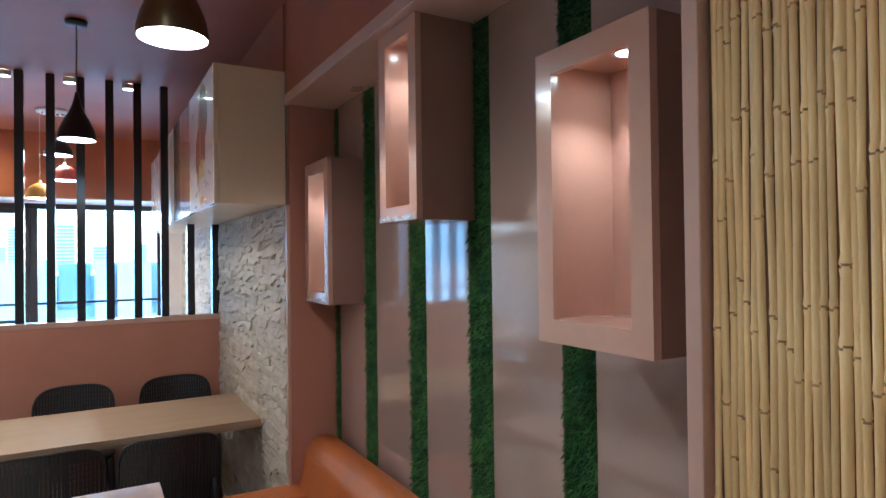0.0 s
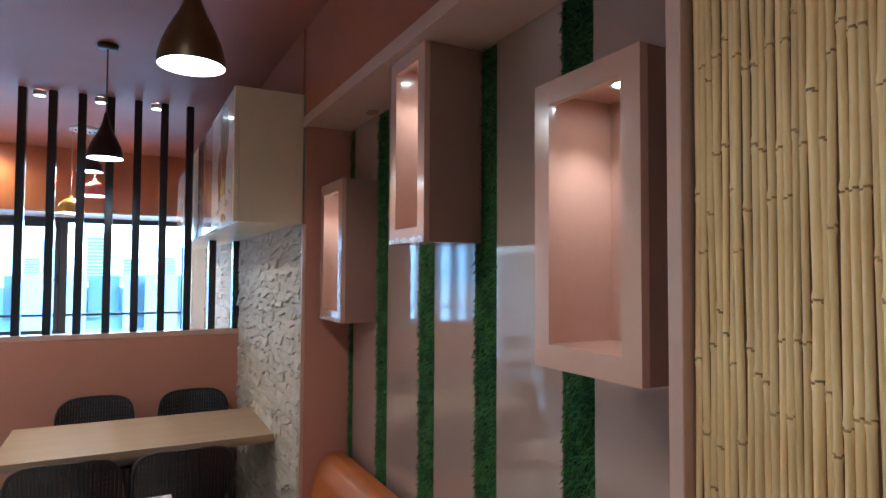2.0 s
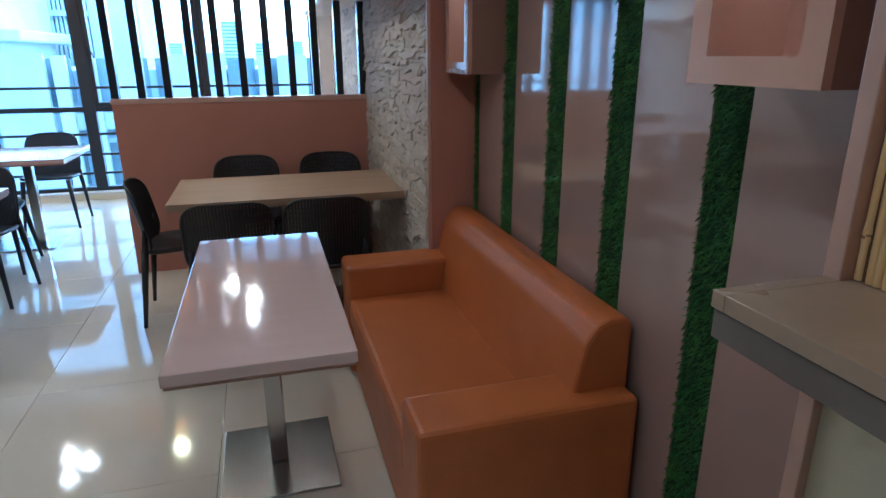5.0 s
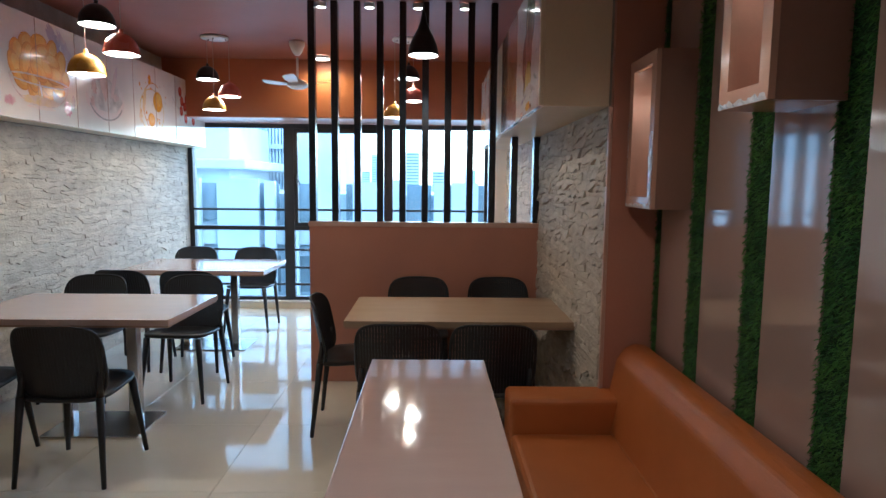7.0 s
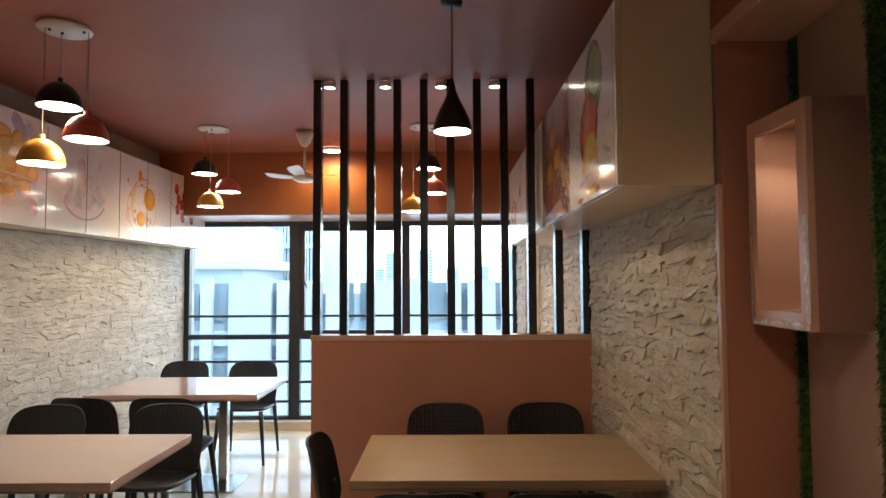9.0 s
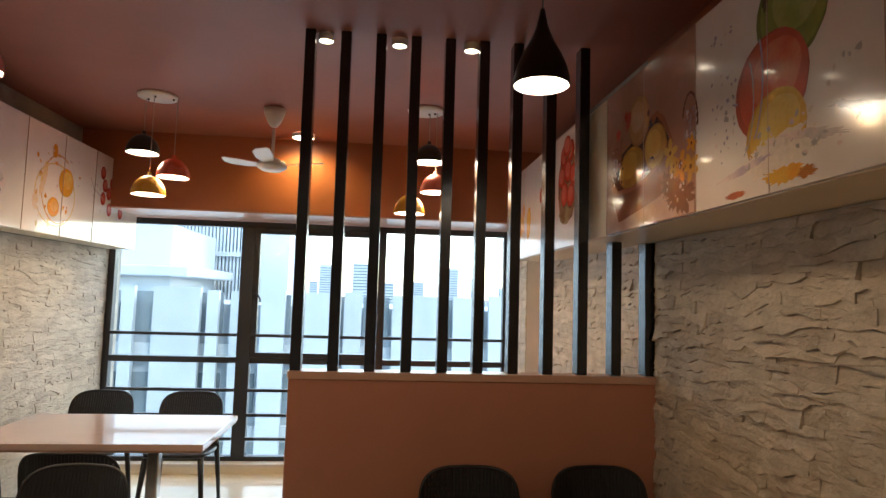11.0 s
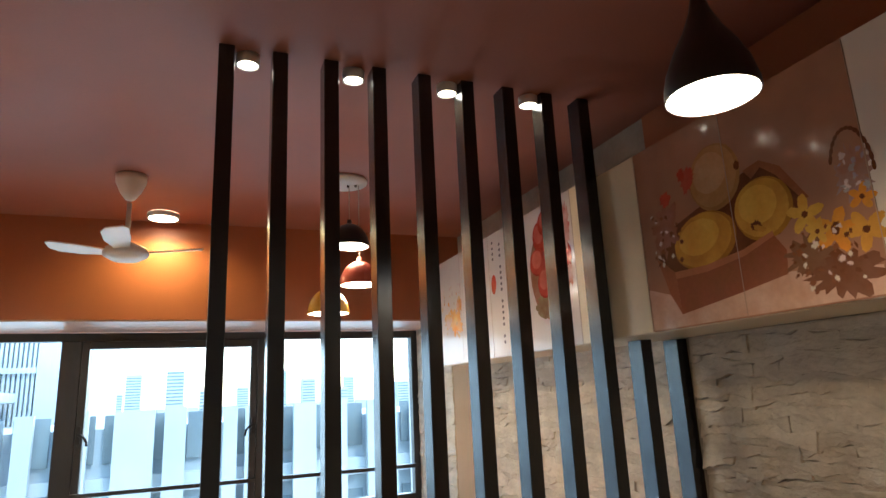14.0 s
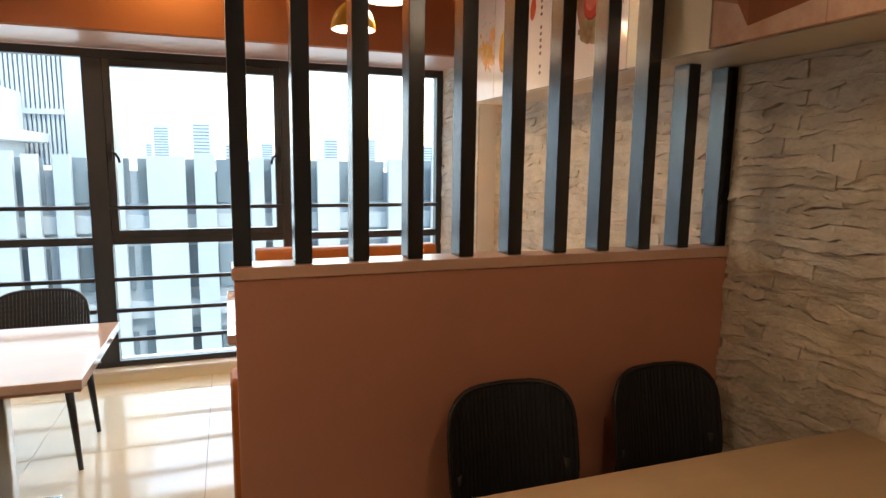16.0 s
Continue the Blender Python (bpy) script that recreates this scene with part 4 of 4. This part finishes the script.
oranges += [(6.01, 2.4, 0.03, 0.045, 0, ORG, None, 0.1), (5.9, 2.2, 0.03, 0.11, -14, (0.72, 0.46, 0.14), PALE, 0.2), (5.82, 2.06, 0.03, 0.06, 0, (0.7, 0.5, 0.25), PALE, 0.25)] + specks(5.82, 6.35, 1.9, 2.4, 30, (ORG, (0.75, 0.5, 0.2), PALE), 11, 0.018)
reds = []
for dy, dz in ((-0.16, 0.24), (-0.12, 0.15), (-0.05, 0.1), (-0.14, 0.05), (0.0, 0.18), (0.03, 0.06), (-0.03, -0.02), (0.17, -0.02)):
    reds += fruit(6.85 + dy, 2.15 + dz, 0.042, 0.05, 0, (0.36, 0.03, 0.03), RED, (0.6, 0.16, 0.12))
reds += strokes([(6.5, 2.32), (6.56, 2.25), (6.62, 2.23), (6.7, 2.2)], 0.004, GREY) + specks(6.5, 6.68, 2.1, 2.3, 8, (GREY, PALE), 15, 0.01)
cabinet("wall_cabinet", -2.71, 1, 0.21, 2.2, 7.36, 1.862, 2.535, [2.2, 2.68, 3.11, 3.54, 3.97, 4.4, 4.84, 5.27, 5.7, 6.13, 6.57, 7.36], [M_DOOR] * 11, bowl_of_mango + bowl + oranges + reds,
        "long white wall cabinet with printed fruit doors")


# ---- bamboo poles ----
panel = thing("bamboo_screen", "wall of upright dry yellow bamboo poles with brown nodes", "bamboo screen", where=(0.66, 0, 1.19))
# Added dark sheet that makes the gaps between poles read as shaded.
part("backing", box_bm((-0.012, -1.75, 0.0), (-0.001, 0.745, CEIL - 1.191)), M_GAP_DARK, panel)


def pole_mesh(seed):
    r = random.Random(seed)
    h = CEIL - 1.192
    zs, z = [], r.uniform(0.03, 0.3)
    while z < h - 0.04:
        zs.append(z)
        z += r.uniform(0.09, 0.3)
    rad = r.uniform(0.004, 0.0074)
    lv = [(0.001, rad)]
    for z in zs:
        lv += [(z - 0.012, rad), (z - 0.003, rad * 1.2), (z, rad * 1.0), (z + 0.003, rad * 1.26), (z + 0.014, rad * 0.98)]
    lv.append((h, rad))
    seg, vs, fs, dark = 9, [], [], []
    for k, (z, q) in enumerate(lv):
        off = 0.0018 * math.sin(z * 5 + seed) + 0.0013 * math.sin(z * 19 + 2.3 * seed)
        for i in range(seg):
            a = math.pi * (0.5 + i / (seg - 1))
            vs.append((q * math.cos(a) * 1.0, q * math.sin(a) + off, z))
        if k:
            for i in range(seg - 1):
                p = (k - 1) * seg + i
                fs.append((p, p + 1, p + 1 + seg, p + seg))
                dark.append(k > 1 and (k - 1) % 5 in (2, 3) and k < len(lv) - 1 and (i + 3 * k + seed) % 7 > 2)
    me = bpy.data.meshes.new("pole")
    me.from_pydata(vs, [], fs)
    me.materials.append(M_BAMBOO), me.materials.append(M_NODE)
    for p, dk in zip(me.polygons, dark):
        p.use_smooth, p.material_index = True, int(dk)
    return me, rad


variants = [pole_mesh(s) for s in range(24)]
y, k, rnd = 0.742, 0, random.Random(9)
while y > -1.6:
    me, rad = variants[rnd.randrange(24)]
    y -= rad
    ob = new("pole", me)
    ob.parent = panel
    ob.location = (-0.0125, y, 0.0)
    ob.rotation_euler = (radians(rnd.uniform(-0.12, 0.12)), 0, 0)
    y -= rad + rnd.uniform(0.0002, 0.0012)


# ---- outside ----
tagged(part("ground", box_bm((-2500, 8.5, -18.5), (2500, 4500, -18)), M_GROUND), "grey street level far below the window", "ground", kind="structure")
bld = thing("office_building", "pale office block with upright facade panels", "building", "buildings outside", (-3, 30, -18))
part("wall", box_bm((-40, 0.7, 0), (40, 14, 18.9)), M_FWALL, bld)
for z in (2.0, 5.6, 9.2, 12.8, 16.4):
    part("floor_band", box_bm((-40, 0.45, z), (40, 0.699, z + 0.7)), M_FACADE, bld)
    for i in range(-26, 26):
        part("window", box_bm((i * 1.5 + 0.1, 0.6, z + 1.2), (i * 1.5 + 1.3, 0.699, z + 3.0)), M_FGLASS, bld)
rnd = random.Random(21)
spans = [(-8.9, -8.37), (-7.56, -5.56), (-5.27, -4.76), (-4.24, -3.65), (-2.93, -1.87), (-1.0, 0.41), (0.76, 1.55), (2.94, 3.48), (3.79, 5.1), (5.73, 6.67)]
for x, step in ((7.4, 1), (-9.6, -1)):
    while abs(x) < 38:
        w = rnd.choice((0.55, 0.6, 1.0, 1.35, 2.0))
        spans.append((x, x + w) if step > 0 else (x - w, x))
        x += step * (w + rnd.choice((0.3, 0.5, 0.75, 0.9)))
for x0, x1 in spans:
    part("facade_panel", box_bm((x0, 0, 0), (x1, 0.3, 19.52 + rnd.choice((0, 0, 0.1)))), M_FACADE, bld)
tower = thing("louvred_building", "white building with louvred screen behind the panels", "building", "buildings outside", (-24, 48, -18))
part("wall", box_bm((-12, 0.5, 0), (13.5, 14, 42)), M_FWALL, tower)
part("side_wall", box_bm((13.51, 0, 0), (16.5, 14, 42)), M_TOWER, tower)
for z in range(18, 42, 4):
    part("floor_band", box_bm((-12, -0.1, z), (13.5, 0.1, z + 0.35)), M_TOWER, tower)
bm = bmesh.new()
for i in range(100):
    box_bm((-12 + i * 0.255, 0.101, 17), (-12 + i * 0.255 + 0.15, 0.35, 42), bm=bm)
tagged(part("louvres", bm, M_TOWER, tower), kind="stuff")
part("annex", box_bm((6.1, -10, 0), (11.5, -1, 23.2), 0.1), M_FACADE, tower)
part("annex_ledge", box_bm((5.1, -11, 20.2), (12.7, -0.5, 20.8), 0.1), M_FACADE, tower)
rnd = random.Random(4)
for i in range(16):
    tx, ty, w, h = -260 + i * 38 + rnd.uniform(-12, 12), 700 + rnd.uniform(-80, 250), rnd.uniform(10, 20), rnd.uniform(30, 62)
    t = thing("tower_block", "distant pale residential tower block", "building", "far towers", (tx, ty, -18))
    part("wall", box_bm((-w / 2, 0, 0), (w / 2, 12, h)), M_TOWER, t)
    for k in range(int(h // 3.2)):
        part("window_band", box_bm((-w / 2 + 0.8, -0.25, k * 3.2 + 1.0), (w / 2 - 0.8, -0.01, k * 3.2 + 2.2)), M_FGLASS, t)


# ---- floor tiles ----
tile = 0.82
mesh = mesh_of("tile", box_bm((0.0012, 0.0012, -0.0055), (tile - 0.0012, tile - 0.0012, 0.0), 0.0006, 1), M_TILE)
for i in range(-4, 2):
    for j in range(-5, 7):
        x0, y0 = -0.33 + i * tile, 2.23 + j * tile
        if x0 > 0.7 or y0 > 7.3:
            continue
        ob = new("tile", mesh)
        ob.parent = floor
        ob.location = (x0, y0, 0)


# ---- split stone cladding ----
def stones(face_x, d, y0, y1, z0, z1, seed, row=0.029, run=0.26, deep=1.0):
    """Irregular courses of stone on a wall that faces d along x: a list of (verts, faces)."""
    r, out = random.Random(seed), []
    n = int(round((z1 - z0) / row))
    rows = [z0] + sorted(z0 + (z1 - z0) * (i + r.uniform(-0.28, 0.28)) / n for i in range(1, n)) + [z1]

    def edge(k, y):
        if k in (0, n):
            return rows[k]
        return rows[k] + 0.034 * noise.noise((y * 5.1, k * 0.8, seed)) + 0.024 * noise.noise((y * 19, k * 3.1, seed)) + 0.009 * noise.noise((y * 70, k * 5.7, seed))
    for k in range(n):
        y = y0 + r.uniform(-run, 0)
        while y < y1:
            w = run * r.uniform(0.3, 1.9)
            a, b = max(y, y0), min(y + w, y1)
            y += w
            if b - a < 0.02:
                continue
            g, m = r.uniform(-0.001, 0.0008), 8
            ys = [a + g + (b - a - 2 * g) * i / m for i in range(m + 1)]
            s0, s1 = r.uniform(-0.012, 0.012), r.uniform(-0.012, 0.012)
            e0, e1 = (r.uniform(-0.006, 0.002) if k else 0.0), (r.uniform(-0.002, 0.006) if k < n - 1 else 0.0)
            ring = [(q + (s0 if i == 0 else s1 if i == m else 0) * 0.3, edge(k, q) + g + e0) for i, q in enumerate(ys)] + [(q + (s0 if i == 0 else s1 if i == m else 0) * -0.3, edge(k + 1, q) - g + e1) for i, q in reversed(list(enumerate(ys)))]
            ring = [(min(max(p, y0), y1), q) for p, q in ring]
            cy, cz = (a + b) / 2, (rows[k] + rows[k + 1]) / 2
            t, tilt = r.uniform(0.004, 0.014) * deep, r.uniform(0.02, 0.42) * deep * r.choice((0.3, 1.0, 1.2))
            vs = [(face_x + d * 0.0005, p, q) for p, q in ring]
            vs += [(face_x + d * max(0.0025, t + tilt * (cz - q) * 0.75 + 0.005 * noise.noise((p * 25, q * 25, seed))), cy + (p - cy) * 0.996, cz + (q - cz) * 0.9) for p, q in ring]
            vs.append((face_x + d * (t + 0.003), cy, cz))
            L = len(ring)
            fs = []
            for i in range(L):
                j = (i + 1) % L
                fs += [(i, j, L + j, L + i), (L + i, L + j, 2 * L)]
            if d < 0:
                fs = [f[::-1] for f in fs]
            out.append((vs, fs))
    return out


def joined(name, pieces, parent, material):
    vs, fs = [], []
    for v, f in pieces:
        k = len(vs)
        vs += v
        fs += [tuple(i + k for i in q) for q in f]
    me = bpy.data.meshes.new(name)
    me.from_pydata(vs, [], fs)
    me.materials.append(material)
    ob = new(name, me)
    ob.parent = parent
    return tagged(ob, kind="stuff")


near = stones(RIGHT, -1, 2.977, 4.699, 0.0, 1.829, 1, deep=1.15)
if len(near) > 300:
    joined("stone_field", near[:len(near) - 300], wall_right, M_STONE_J)
    near = near[-300:]
for v, f in near:
    me = bpy.data.meshes.new("stone")
    me.from_pydata(v, [], f)
    me.materials.append(M_STONE)
    ob = new("stone", me)
    ob.parent = wall_right
joined("stone_field", stones(RIGHT, -1, 4.801, 6.719, 0.0, 2.6, 2), wall_right, M_STONE_J)
joined("stone_field", stones(0.55, -1, 6.72, 7.42, 0.0, 2.15, 4), wall_right, M_STONE_J)
joined("stone_field", stones(LEFT, 1, 0.5, 7.42, 0.0, 1.861, 3, deep=0.8), wall_left, M_STONE_J)
